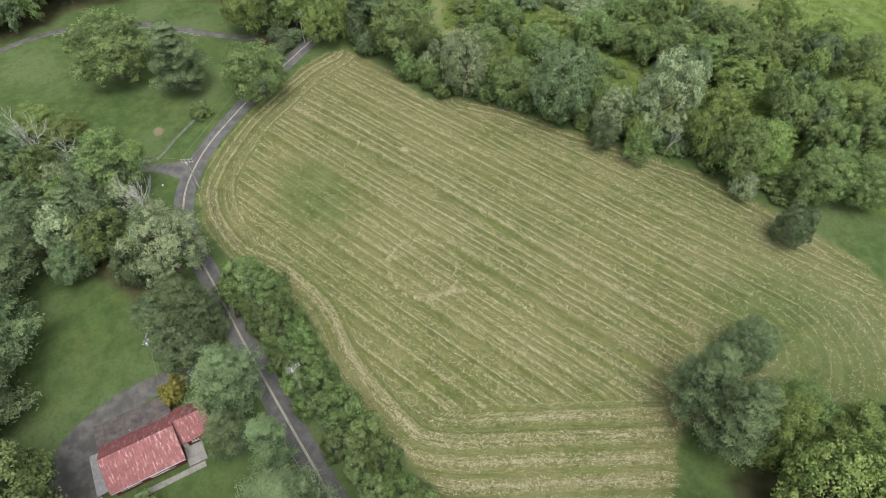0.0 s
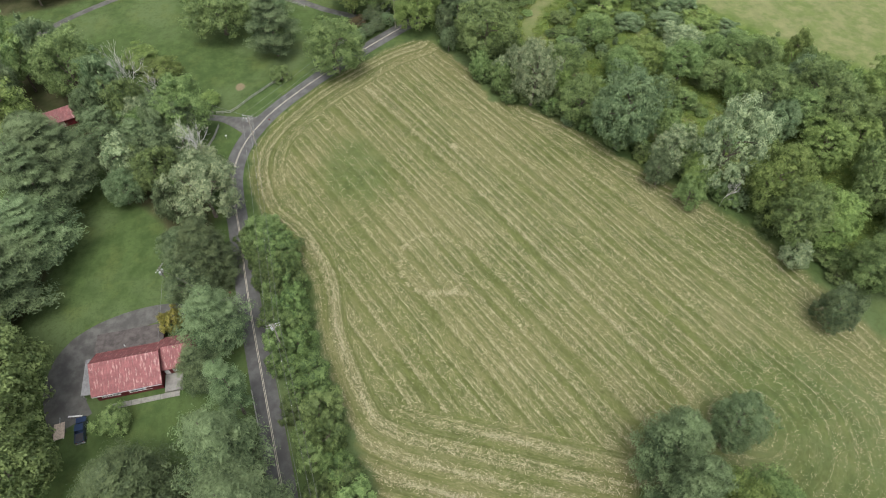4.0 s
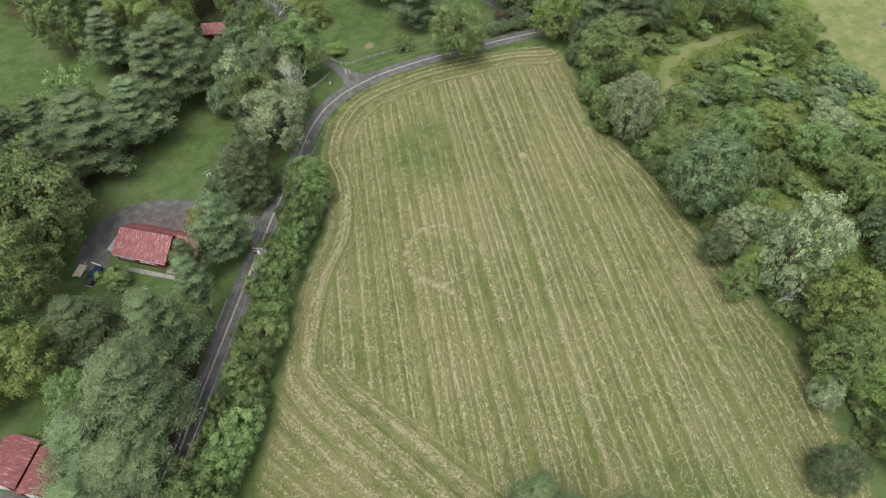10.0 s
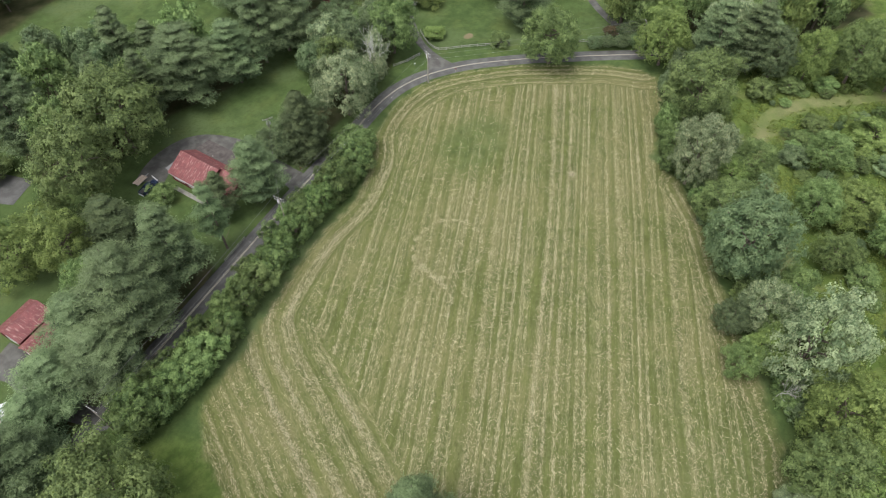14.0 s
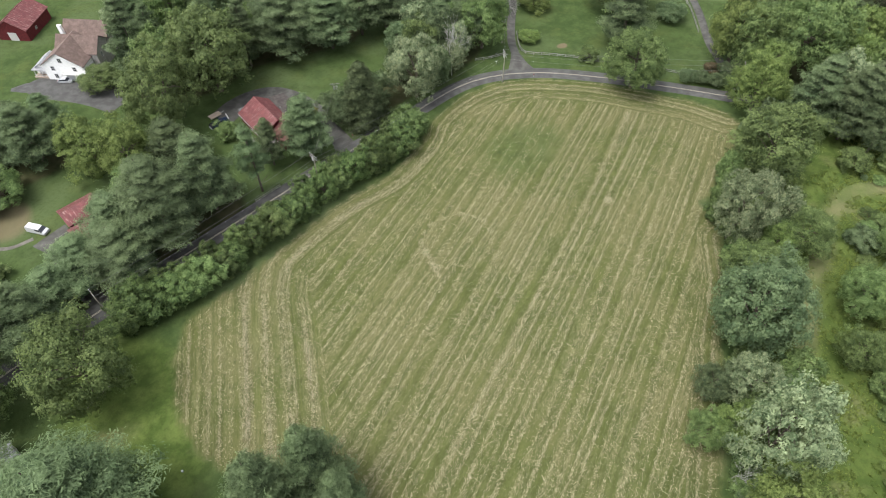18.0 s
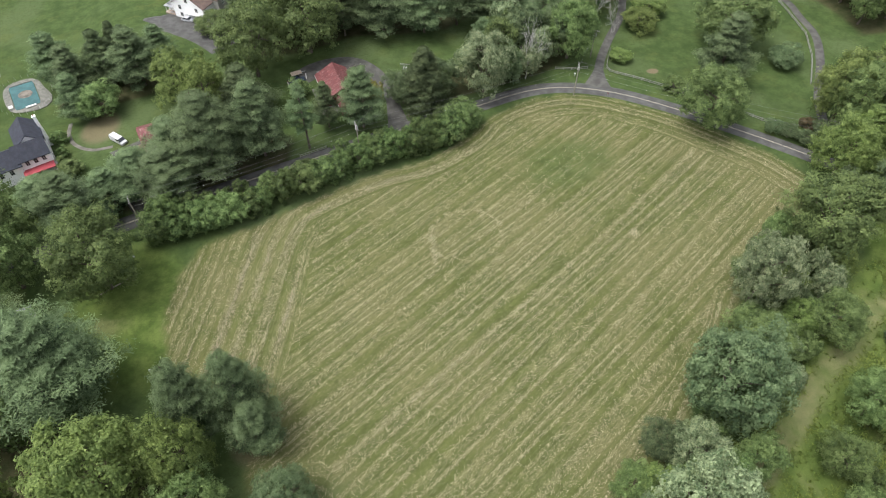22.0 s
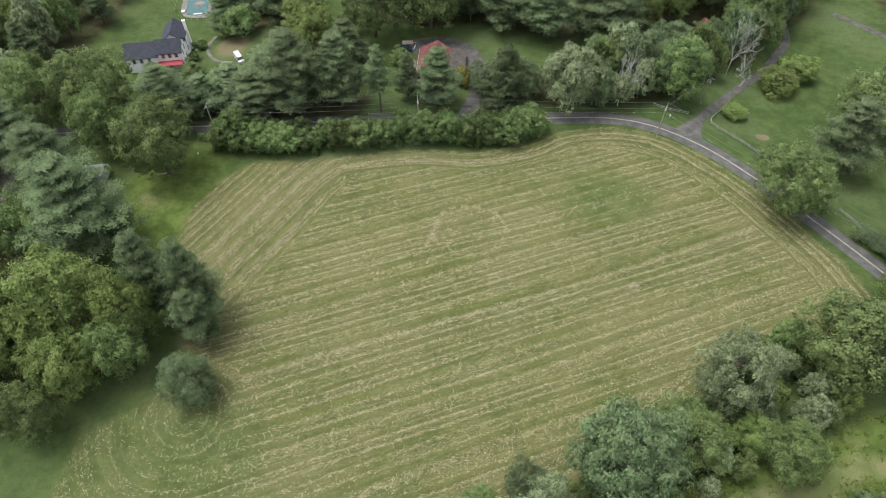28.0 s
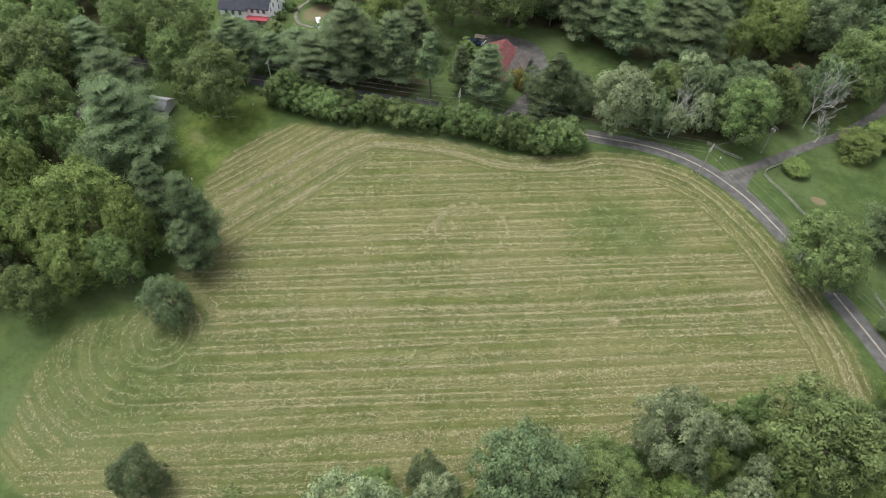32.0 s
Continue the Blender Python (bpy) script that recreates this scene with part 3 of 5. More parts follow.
plant_all([
    ("P", -53.0, 66.4, 5.7, 21.8),
    ("P", -62.8, 70.0, 3.4, 16.9),
    ("P", -83.2, 64.8, 6.6, 26.6),
    ("P", -96.6, 61.3, 8.0, 29.0),
    ("S", -84.2, 83.5, 7.9, 19.3),
    ("L", -94.7, 88.4, 7.0, 21.3),
    ("O", -99.2, 75.2, 5.1, 16.8),
    ("B", -67.3, 88.8, 3.6, 5.6),
    ("Y", -45.9, 77.7, 2.7, 7.8),
    ("O", -58.4, 110.7, 12.4, 28.9),
    ("O", -77.7, 103.8, 10.0, 26.8),
    ("P", -106.2, 67.8, 6.9, 18.1),
    ("P", -116.9, 63.6, 6.4, 14.5),
    ("P", -124.6, 59.7, 5.5, 13.3),
    ("P", -108.8, 59.1, 7.2, 16.9),
    ("T", -70.6, 62.9, 3.4, 24.2),
    ("L", 33.9, 143.3, 7.3, 20.3),
    ("P", 12.2, 136.4, 6.6, 21.8),
])
plant_all([
    ("P", 3.9, 106.8, 9.4, 29.0),
    ("D", 22.1, 99.3, 6.7, 13.4),
    ("P", -31.0, 115.0, 9.5, 26.0),
    ("P", -18.0, 108.0, 7.0, 23.0),
    ("D", 19.5, 78.8, 6.5, 19.5),
    ("G", -12.1, 68.9, 8.5, 22.7),
    ("D", -11.6, 78.1, 4.2, 14.6),
    ("S", -32.3, 68.8, 6.2, 21.8),
    ("D", -2.4, 91.2, 5.1, 12.4),
    ("O", 21.4, 75.7, 8.2, 22.5),
    ("O", 44.0, 29.0, 9.2, 20.6),
    ("P", 62.5, 48.0, 7.0, 26.0),
    ("D", 90.5, 48.4, 5.8, 7.0),
    ("L", 40.6, 71.4, 4.4, 3.6),
    ("L", 57.5, 86.2, 6.4, 7.5),
    ("L", 66.5, 93.5, 6.4, 7.5),
    ("B", 44.9, 47.5, 3.6, 5.1),
    ("O", 83.0, 12.6, 9.6, 26.5),
])
plant_all([
    ("P", 66.0, -17.6, 6.2, 26.6),
    ("O", 94.7, 1.7, 12.6, 28.9),
    ("L", 84.3, 18.4, 9.7, 26.6),
    ("O", 40.0, -20.0, 10.5, 23.5),
    ("G", 13.2, -28.4, 7.0, 24.0),
    ("O", 23.4, -41.9, 5.8, 14.4),
    ("D", -11.0, -46.6, 9.6, 27.0),
    ("G", -23.9, -55.2, 5.2, 16.9),
    ("G", -32.6, -65.6, 8.4, 30.5),
    ("L", -33.2, -58.9, 4.9, 14.0),
    ("L", 18.1, -38.0, 4.6, 10.3),
    ("L", -43.0, -74.0, 7.7, 24.0),
    ("O", -54.4, -75.0, 7.1, 20.1),
    ("G", -61.9, -71.6, 3.7, 8.3),
    ("L", -56.8, -81.9, 7.7, 18.6),
    ("O", -71.2, -84.6, 6.6, 16.5),
    ("C", -79.2, -70.0, 5.0, 15.0),
    ("O", -25.6, -62.5, 6.6, 12.4),
])
plant_all([
    ("O", 3.8, -39.8, 7.1, 14.4),
    ("C", -97.5, -34.4, 5.7, 13.8),
    ("P", -101.3, -15.2, 4.8, 28.5),
    ("P", -100.3, -20.8, 4.2, 18.5),
    ("P", -110.3, -14.6, 5.0, 30.0),
    ("L", -127.6, -20.5, 10.1, 28.3),
    ("L", -114.2, -22.5, 6.2, 25.0),
    ("L", -131.8, -30.3, 7.2, 21.5),
    ("O", -126.4, -44.8, 5.7, 17.4),
    ("P", -135.9, 3.9, 9.8, 31.4),
    ("O", -127.1, 31.6, 9.2, 24.8),
    ("O", -147.0, 39.3, 7.4, 21.7),
    ("P", -151.4, 19.7, 7.4, 26.6),
    ("O", -113.5, -30.0, 5.5, 17.2),
    ("L", -123.2, -34.7, 7.3, 18.6),
    ("O", 18.0, 157.1, 9.7, 24.8),
    ("P", -30.8, 129.3, 5.3, 21.8),
    ("L", 24.8, 136.1, 7.4, 21.7),
    ("O", 21.1, 133.6, 3.4, 9.9),
])
plant_all([
    ("P", -5.4, 108.4, 6.3, 29.0),
    ("L", 18.1, 116.3, 5.9, 17.6),
    ("L", 28.2, 124.6, 10.2, 24.8),
    ("O", 52.1, 110.6, 9.5, 24.8),
    ("D", 46.5, 134.4, 10.3, 24.8),
    ("O", 36.8, 90.6, 3.9, 13.0),
    ("D", 39.0, 106.5, 4.4, 13.5),
    ("D", -4.4, 70.4, 5.3, 14.4),
    ("O", -183.3, 23.9, 11.0, 24.8),
    ("O", -189.8, 40.3, 8.3, 23.9),
    ("O", -169.4, 48.0, 8.3, 23.9),
    ("O", -150.8, 49.9, 9.8, 26.7),
    ("P", -173.4, 34.9, 7.9, 21.8),
    ("P", -132.6, 51.9, 7.1, 21.8),
    ("O", -167.8, -0.9, 7.9, 22.2),
    ("O", -171.0, 10.9, 7.5, 20.5),
    ("O", -202.4, 32.0, 8.2, 23.8),
    ("O", 14.9, -79.2, 6.1, 14.4),
])
plant_all([
    ("O", -11.4, -109.9, 8.4, 20.6),
    ("O", -21.1, -107.9, 8.1, 20.6),
    ("O", -6.9, -95.4, 7.5, 18.6),
    ("L", -14.9, -130.4, 8.5, 20.6),
    ("O", -25.7, -122.9, 6.6, 16.5),
    ("L", -29.5, -139.8, 6.7, 18.4),
    ("O", -42.5, -139.1, 6.4, 18.1),
    ("L", -30.1, -100.7, 7.6, 14.4),
    ("L", -29.7, -111.2, 5.7, 14.4),
    ("O", -50.7, -112.2, 6.8, 16.5),
    ("L", -54.6, -121.8, 7.6, 16.5),
    ("O", -65.3, -115.4, 6.5, 16.5),
    ("O", -72.0, -91.3, 7.1, 16.5),
    ("O", -78.7, -96.6, 6.7, 16.5),
    ("O", -16.7, -100.6, 6.6, 16.5),
    ("M", 55.7, -53.2, 4.6, 5.1),
    ("M", 38.0, -51.3, 5.0, 6.0),
    ("O", 40.0, -58.5, 5.9, 12.4),
])
plant_all([
    ("M", 59.8, -69.5, 7.2, 6.8),
    ("L", 69.4, -79.6, 7.9, 16.5),
    ("M", 65.9, -76.1, 6.4, 6.8),
    ("M", 60.3, -90.1, 7.2, 7.6),
    ("M", 56.2, -96.2, 7.1, 7.6),
    ("M", 54.9, -102.7, 4.8, 5.1),
    ("M", 47.3, -76.6, 6.0, 6.0),
    ("M", 43.9, -89.5, 6.8, 6.8),
    ("M", 37.6, -99.3, 7.3, 7.6),
    ("M", 35.1, -106.9, 5.7, 6.8),
    ("G", 29.2, -86.7, 6.6, 10.3),
    ("L", 20.4, -67.4, 7.0, 14.4),
    ("O", 22.7, -60.0, 4.9, 10.3),
    ("M", 25.8, -97.2, 6.4, 6.8),
    ("O", 21.0, -103.2, 6.3, 10.3),
    ("O", 8.3, -87.9, 6.1, 10.3),
    ("M", 9.4, -96.6, 6.7, 7.6),
    ("M", 2.7, -74.7, 4.4, 6.0),
])
plant_all([
    ("O", -0.6, -95.7, 5.9, 10.3),
    ("G", 46.2, -75.0, 1.5, 2.5),
    ("G", 42.8, -87.2, 1.5, 2.5),
    ("L", 62.4, -2.7, 7.7, 22.0),
    ("P", 71.7, -26.7, 6.8, 26.6),
    ("L", 76.6, -44.9, 6.5, 20.8),
    ("O", 84.8, -57.3, 8.2, 22.5),
    ("O", 87.0, -68.5, 7.3, 21.6),
    ("D", 72.1, -35.2, 6.6, 19.6),
    ("M", 63.2, -35.4, 5.0, 6.8),
    ("M", 71.3, -42.7, 4.4, 5.1),
    ("M", 77.0, -52.4, 4.4, 5.1),
    ("O", 16.9, -60.0, 5.8, 14.4),
    ("O", 2.9, -66.5, 4.5, 12.3),
    ("P", -139.5, 131.0, 6.0, 19.3),
    ("P", -132.6, 118.3, 5.2, 20.3),
    ("S", -122.9, 120.2, 5.7, 19.3),
    ("S", -118.4, 126.0, 4.0, 16.9),
])
plant_all([
    ("P", -112.9, 112.7, 6.6, 21.3),
    ("O", -126.4, 103.3, 6.6, 11.3),
    ("P", -132.2, 105.7, 5.1, 16.9),
    ("P", -106.0, 123.6, 4.1, 14.5),
    ("L", -101.4, 99.7, 8.2, 17.5),
    ("L", 77.6, 3.7, 7.6, 16.5),
    ("L", 71.1, -4.4, 5.5, 10.3),
    ("L", 103.9, -13.2, 8.4, 18.6),
    ("P", 77.8, -14.4, 5.2, 19.3),
    ("P", 79.9, -27.4, 7.5, 19.3),
    ("L", 71.6, -24.6, 5.3, 9.3),
    ("O", 80.0, 65.0, 12.8, 24.0),
    ("R", 73.9, 18.5, 3.1, 3.4),
    ("D", 73.7, 12.0, 3.8, 6.2),
    ("D", 60.9, 19.5, 2.9, 4.1),
    ("D", 63.4, 15.8, 2.9, 4.1),
    ("D", 65.9, 12.1, 3.1, 4.1),
    ("D", 68.8, 7.2, 2.9, 4.1),
])
plant_all([
    ("O", -87.0, 136.3, 6.7, 7.2),
    ("G", -70.6, 159.4, 6.9, 12.4),
    ("B", -139.2, 95.5, 2.5, 4.2),
    ("B", -135.9, 77.9, 4.1, 4.2),
    ("P", -142.1, 67.4, 5.4, 9.7),
    ("B", -138.3, 87.0, 2.0, 3.4),
    ("D", -26.6, 74.6, 6.5, 12.4),
    ("D", -37.8, 73.2, 5.5, 11.3),
    ("P", 12.4, 86.9, 4.4, 16.9),
    ("O", -1.2, 74.5, 5.4, 10.3),
    ("O", -36.6, -56.1, 3.9, 10.3),
    ("D", -27.7, -51.2, 4.1, 11.2),
])
HEDGE_LINE = spline([(-114, 45.5), (-104, 43.5), (-92, 43.6), (-76, 46.8), (-56, 50.2), (-40, 50.6), (-31, 52.5), (-24, 55.5)], 6)
for k in range(24):
    p = HEDGE_LINE[int(k / 23 * (len(HEDGE_LINE) - 1))]
    plant("H", p[0] + plant_rng.uniform(-0.8, 0.8), p[1] + plant_rng.uniform(-0.6, 0.6), plant_rng.uniform(3.6, 5.3) + (1.2 if k < 3 else 0), plant_rng.uniform(6.6, 11.6) + (2.0 if k < 3 else 0), "hedgerow beside the road")
for k in range(18):
    p = HEDGE_LINE[int((k + 0.5) / 18 * (len(HEDGE_LINE) - 1))]
    plant("H", p[0], p[1] + 4.9 + plant_rng.uniform(-0.5, 0.5), plant_rng.uniform(2.9, 3.6), plant_rng.uniform(5.5, 8.0), "hedgerow beside the road")



# ---- trees without leaves ----
DEAD_MESH = [bare_branches("bare_crown", 4 + k, DEADWOOD) for k in range(2)]


def dead_tree(x, y, top, wide, v, turn, label):
    root = tagged(new("dead_tree"), label, "tree")
    root.location, root.rotation_euler = (x, y, ground_z(x, y)), (0, 0, turn)
    b = new("bare_crown", DEAD_MESH[v])
    b.scale, b.parent = (wide, wide, top), root
    PLANTED.append((x, y, 3))
    return root


dead_tree(43.0, 93.0, 23, 21, 0, 0.6, "tall dead tree with pale bare branches beside the lane")
dead_tree(46.5, 87.0, 13, 13, 1, 2.0, "leaning dead tree with pale bare limbs")
half = dead_tree(3.5, 70.2, 20.5, 17, 0, 1.1, "half-dead tree with grey bare twigs above thin leaves")
cr = new("crown", CROWNS["G", 1])
cr.scale, cr.location, cr.parent = (4.6, 4.6, 5.4), (0, 0, 6.4), half
snag = dead_tree(-39.4, -64.6, 13.5, 8, 1, 2.4, "short dead tree with white branches at the field edge")


# ---- woods filled up between the trees that stand out ----
def grow_wood(name, kinds, gap, lo, hi):
    poly = np.array(WOODS[name], float)
    rnd = random.Random(len(name) * 7 + 1)
    x0, y0 = poly.min(0)
    x1, y1 = poly.max(0)
    y, odd = y0, 0
    while y < y1:
        x = x0 + (gap / 2 if odd else 0)
        while x < x1:
            px, py = x + rnd.uniform(-0.3, 0.3) * gap, y + rnd.uniform(-0.3, 0.3) * gap
            top = rnd.uniform(lo, hi)
            r = top * rnd.uniform(0.24, 0.33)
            kind = rnd.choice(kinds)
            if signed(np.array([px]), np.array([py]), poly)[0] > 1.5 and all(math.hypot(px - a, py - b) > 0.62 * (r + c) for a, b, c in PLANTED):
                plant(kind, px, py, r if kind not in "P" else r * 0.8, top * (1.15 if kind == "P" else 1), name.replace("_", " ") + " wood", True)
            x += gap
        y, odd = y + gap * 0.87, 1 - odd


WOODS["south_east"] = [(-78, -94), (-45, -98), (-15, -86), (15, -78), (36, -90), (28, -112), (-20, -135), (-90, -140), (-115, -110)]
PLANTED += [(44.5, 118, 10), (36, 110, 5), (-121, 80, 9), (-112, 80, 8), (-144, 86, 10), (-104, 146, 10), (-96, 140, 10), (-90, 160, 14), (-108, 128, 9), (3.5, 70.4, 6), (42, 91, 5), (31, 108, 8), (22, 103, 6), (-25, 96, 9), (-35, 100, 9), (-14, 97, 6), (-20, 88, 9), (8, 150, 10), (14, 145, 8)]
grow_wood("roadside", "OODDPG", 8.0, 13, 19)
grow_wood("north", "OODDPPL", 10, 19, 26)
grow_wood("north_east", "OODDPL", 10, 18, 25)
grow_wood("far_north", "OODP", 13, 18, 25)
grow_wood("west", "OLGLP", 11, 18, 26)
grow_wood("south_west", "OLLGP", 11, 20, 27)
grow_wood("far_east", "OODLP", 12, 18, 25)
grow_wood("east", "LLOGP", 10.5, 19, 26)
grow_wood("belt", "OOGDL", 6.5, 8, 13)
grow_wood("south_east", "OOLD", 9.5, 12, 18)
brush = random.Random(12)
for k in range(96):
    u = k / 95
    line = spline([(56, -8), (36, -15), (19, -18), (10, -30), (0, -39), (-17, -49), (-32, -60), (-50, -72), (-68, -79)], 6)
    p = line[int(u * (len(line) - 1))]
    plant(brush.choice("HHM"), p[0] + brush.uniform(-1, 3), p[1] - brush.uniform(0, 9), brush.uniform(2.0, 4.0), brush.uniform(2.5, 6.5), "brush along the field edge")
for k in range(330):
    x, y = brush.uniform(-20, 110), brush.uniform(-108, -34)
    far, side = line_distance(np.array([x]), np.array([y]), MEADOW_LINE)
    tfar, _ = line_distance(np.array([x]), np.array([y]), [(-18, -65), (12, -53), (30, -46), (54, -40), (83, -69)])
    if far[0] * side[0] > 17 and tfar[0] > 4 and y > -104 + 0.1 * x and all(math.hypot(x - a, y - b) > 0.5 * c + 0.6 for a, b, c in PLANTED):
        plant(brush.choice("MMMH"), x, y, brush.uniform(0.9, 3.0), brush.uniform(1.0, 4.2), "shrubs in the rough meadow")


# ---- cut hay ----
def hay():
    rng = np.random.default_rng(8)
    n = 2200000
    x, y = rng.uniform(-126, 60, n), rng.uniform(-82, 62, n)
    deep = signed(x, y, FIELD)
    main, rim, zone = row_values(x, y)
    across = np.where(zone > 0.5, rim, main) + 0.05 * np.sin(x * 0.7) + 0.05 * np.sin(y * 1.1)

    def rowed(gap, width, low):
        """Density of rows a gap apart, each of its own strength."""
        v = across / gap
        own = np.modf(np.abs(np.sin(np.floor(v) * 12.9898 + gap)) * 43758.5)[0]
        return np.exp(-((v % 1 - 0.5) / width) ** 2) * (low + (1 - low) * own ** 1.5)
    heavy = heavy_swath(x, y, rim, zone)
    keep = (0.16 + 0.4 * heavy) * rowed(SWATH_GAP, 0.15, 0.35) + 0.5 * heavy * rowed(SWATH_GAP, 0.13, 1.0) + (0.52 - 0.4 * heavy) * rowed(ROW_GAP, 0.17, 0.3) + 0.016
    gp = np.hypot((x + 3) / 17, (y - 30) / 11)
    clump = 0.5 + 0.5 * np.sin(x * 0.9 + 1.7 * np.sin(y * 0.6)) * np.sin(y * 0.8 + 1.3 * np.sin(x * 0.5))
    tuft = 0.5 + 0.5 * np.sin(x * 4.1 + 2.1 * np.sin(y * 2.7)) * np.sin(y * 3.7 + 1.9 * np.sin(x * 2.3))
    keep = keep * (0.5 + 0.5 * clump) * (0.4 + 0.8 * tuft) * np.clip(deep / 2, 0, 1) * (1 - 0.8 * np.exp(-((x + 105) / 17) ** 2 - ((y + 48) / 17) ** 2)) * np.clip(gp - 0.3, 0.3, 1)
    loop = np.hypot(x + 41, (y - 15.5) * 1.15)
    ring = np.exp(-((loop - 9.6) / 0.7) ** 2) * 0.3 * (np.sin(x * 1.7 + y) > -0.4) + np.exp(-((x + 50.3 - 0.3 * (y - 14)) / 0.8) ** 2) * 0.35 * (np.abs(y - 14) < 5)
    keep = np.maximum(keep, ring * (deep > 0))
    ok = rng.uniform(size=n) < keep * 1.15
    x, y = x[ok], y[ok]
    n = len(x)
    at = np.column_stack([x, y, np.full(n, 0.07) + rng.uniform(0, 0.2, n)])
    face = unit(np.column_stack([rng.normal(size=n) * 0.5, rng.normal(size=n) * 0.5, np.ones(n)]))
    a0, a1, a2 = (np.where(z > 0.5, r, m) for m, r, z in (row_values(x, y), row_values(x + 0.3, y), row_values(x, y + 0.3)))
    lie = unit(np.column_stack([-(a2 - a0), a1 - a0, np.zeros(n)]) + 0.34 * rng.normal(size=(n, 3)) * (1, 1, 0.3))
    side = np.cross(face, lie)
    s = rng.uniform(0.5, 1.5, n)[:, None]
    v = np.stack([at + lie * 0.26 * s, at - lie * 0.23 * s + side * 0.050 * s, at - lie * 0.21 * s - side * 0.050 * s], 1).reshape(-1, 3)
    f = np.arange(3 * n).reshape(-1, 3)
    m, nt, b = material("hay")
    isl = nt.nodes.new("ShaderNodeNewGeometry").outputs["Random Per Island"]
    nt.links.new(mix(nt, isl, (0.100, 0.092, 0.047), (0.305, 0.280, 0.186)), b.inputs["Base Color"])
    b.inputs["Roughness"].default_value = 0.9
    ob = new("cut_hay", mesh_from("cut_hay", v, f, m))
    tagged(ob, "pale dry cut hay lying in rows on the mown field", "hay", kind="stuff")


hay()


def weeds():
    """Tall weeds in tufts over the rough meadow."""
    rng = np.random.default_rng(21)
    n = 26000
    x, y = rng.uniform(-70, 105, n), rng.uniform(-112, -30, n)
    far, side = line_distance(x, y, MEADOW_LINE)
    way, _ = line_distance(x, y, TRAIL_LINE)
    drift = np.sin(x * 0.21 + 2 * np.sin(y * 0.13)) * np.sin(y * 0.27 + 1.5 * np.sin(x * 0.11))
    ok = (far * side > -3) & (way > 1.6 + 1.2 * drift) & (rng.uniform(size=n) < 0.55 + 0.45 * drift) & (signed(x, y, far_field) < -1)
    x, y = x[ok], y[ok]
    k = np.repeat(np.arange(len(x)), 9)
    wide = rng.uniform(0.25, 0.9, len(x))[k][:, None]
    at = np.column_stack([x[k], y[k], height(x, y)[k] + 0.25]) + rng.normal(size=(len(k), 3)) * (0.6, 0.6, 0.25) * wide
    face = unit(rng.normal(size=(len(k), 3)) * 0.5 + (0, 0, 0.8))
    v, f = leaf_quads(rng, at, face, 0.17, 1.5, 0.7)
    mesh = mesh_from("weeds", v, f, leaf_material("leaf_weed", (0.060, 0.092, 0.018), (0.150, 0.190, 0.044), 0.0, 0.4))
    put_mask(mesh, "tone", np.repeat(np.clip(0.5 + 0.35 * drift[ok][k] + 0.2 * rng.normal(size=len(k)), 0, 1), 3))
    tagged(new("weeds", mesh), "tall yellow-green weeds and grass in the rough meadow", "weeds", kind="stuff")


weeds()


def hay_heap(x, y, wide, seed):
    """A small heap of straw left lying on the mown field."""
    rng = np.random.default_rng(seed)
    at = rng.normal(size=(260, 3)) * (wide * 0.5, wide * 0.4, 0.1)
    at[:, 2] = np.abs(at[:, 2]) + 0.05 + 0.3 * np.exp(-(at[:, 0] ** 2 + at[:, 1] ** 2) / wide ** 2)
    v, f = leaf_quads(rng, at, unit(rng.normal(size=(260, 3)) * 0.4 + (0, 0, 1)), 0.2, 1.6, 0.35)
    root = tagged(new("hay_heap"), "small pale heap of straw on the mown field", "hay")
    root.location = (x, y, ground_z(x, y))
    new("straw", mesh_from("straw", v, f, bpy.data.materials["hay"])).parent = root
    tagged(root.children[0], kind="stuff")


hay_heap(0.0, 0.0, 1.1, 30)


# ---- parts and simple solids ----
def box(cx, cy, cz, sx, sy, sz):
    v = np.array([(x, y, z) for z in (-0.5, 0.5) for y in (-0.5, 0.5) for x in (-0.5, 0.5)]) * (sx, sy, sz) + (cx, cy, cz)
    return v, np.array([(0, 2, 3, 1), (4, 5, 7, 6), (0, 1, 5, 4), (2, 6, 7, 3), (0, 4, 6, 2), (1, 3, 7, 5)])


def part(name, solids, mat, parent, label=""):
    """One mesh of the solids given, as a part of its parent."""
    v, f = join(solids) if isinstance(solids, list) else solids
    mesh = mesh_from(name, v, f, mat)
    mesh.polygons.foreach_set("use_smooth", np.zeros(len(mesh.polygons), bool))
    ob = new(name, mesh)
    ob.parent = parent
    if label:
        ob["label"] = label
    return ob


def thing(name, x, y, turn, label, category, group="", z=None):
    root = tagged(new(name), label, category, group)
    root.location = (x, y, ground_z(x, y) if z is None else z)
    root.rotation_euler = (0, 0, radians(turn))
    return root


def prism(outline, y0, y1):
    """A convex outline in x and z, pushed from y0 to y1, closed by fans of quads."""
    k = len(outline)
    v = np.array([(x, y, z) for y in (y0, y1) for x, z in outline])
    f = [(i, (i + 1) % k, k + (i + 1) % k, k + i) for i in range(k)]
    for o in (0, k):
        for i in range(1, k - 1, 2):
            j = min(i + 2, k - 1)
            f.append((o, o + i, o + i + 1, o + j) if i + 1 != j else (o, o + i, o + i + 1, o + i + 1))
    f = [q if len(set(q)) == 4 else (q[0], q[1], q[2], q[2]) for q in f]
    return v, np.array(f)


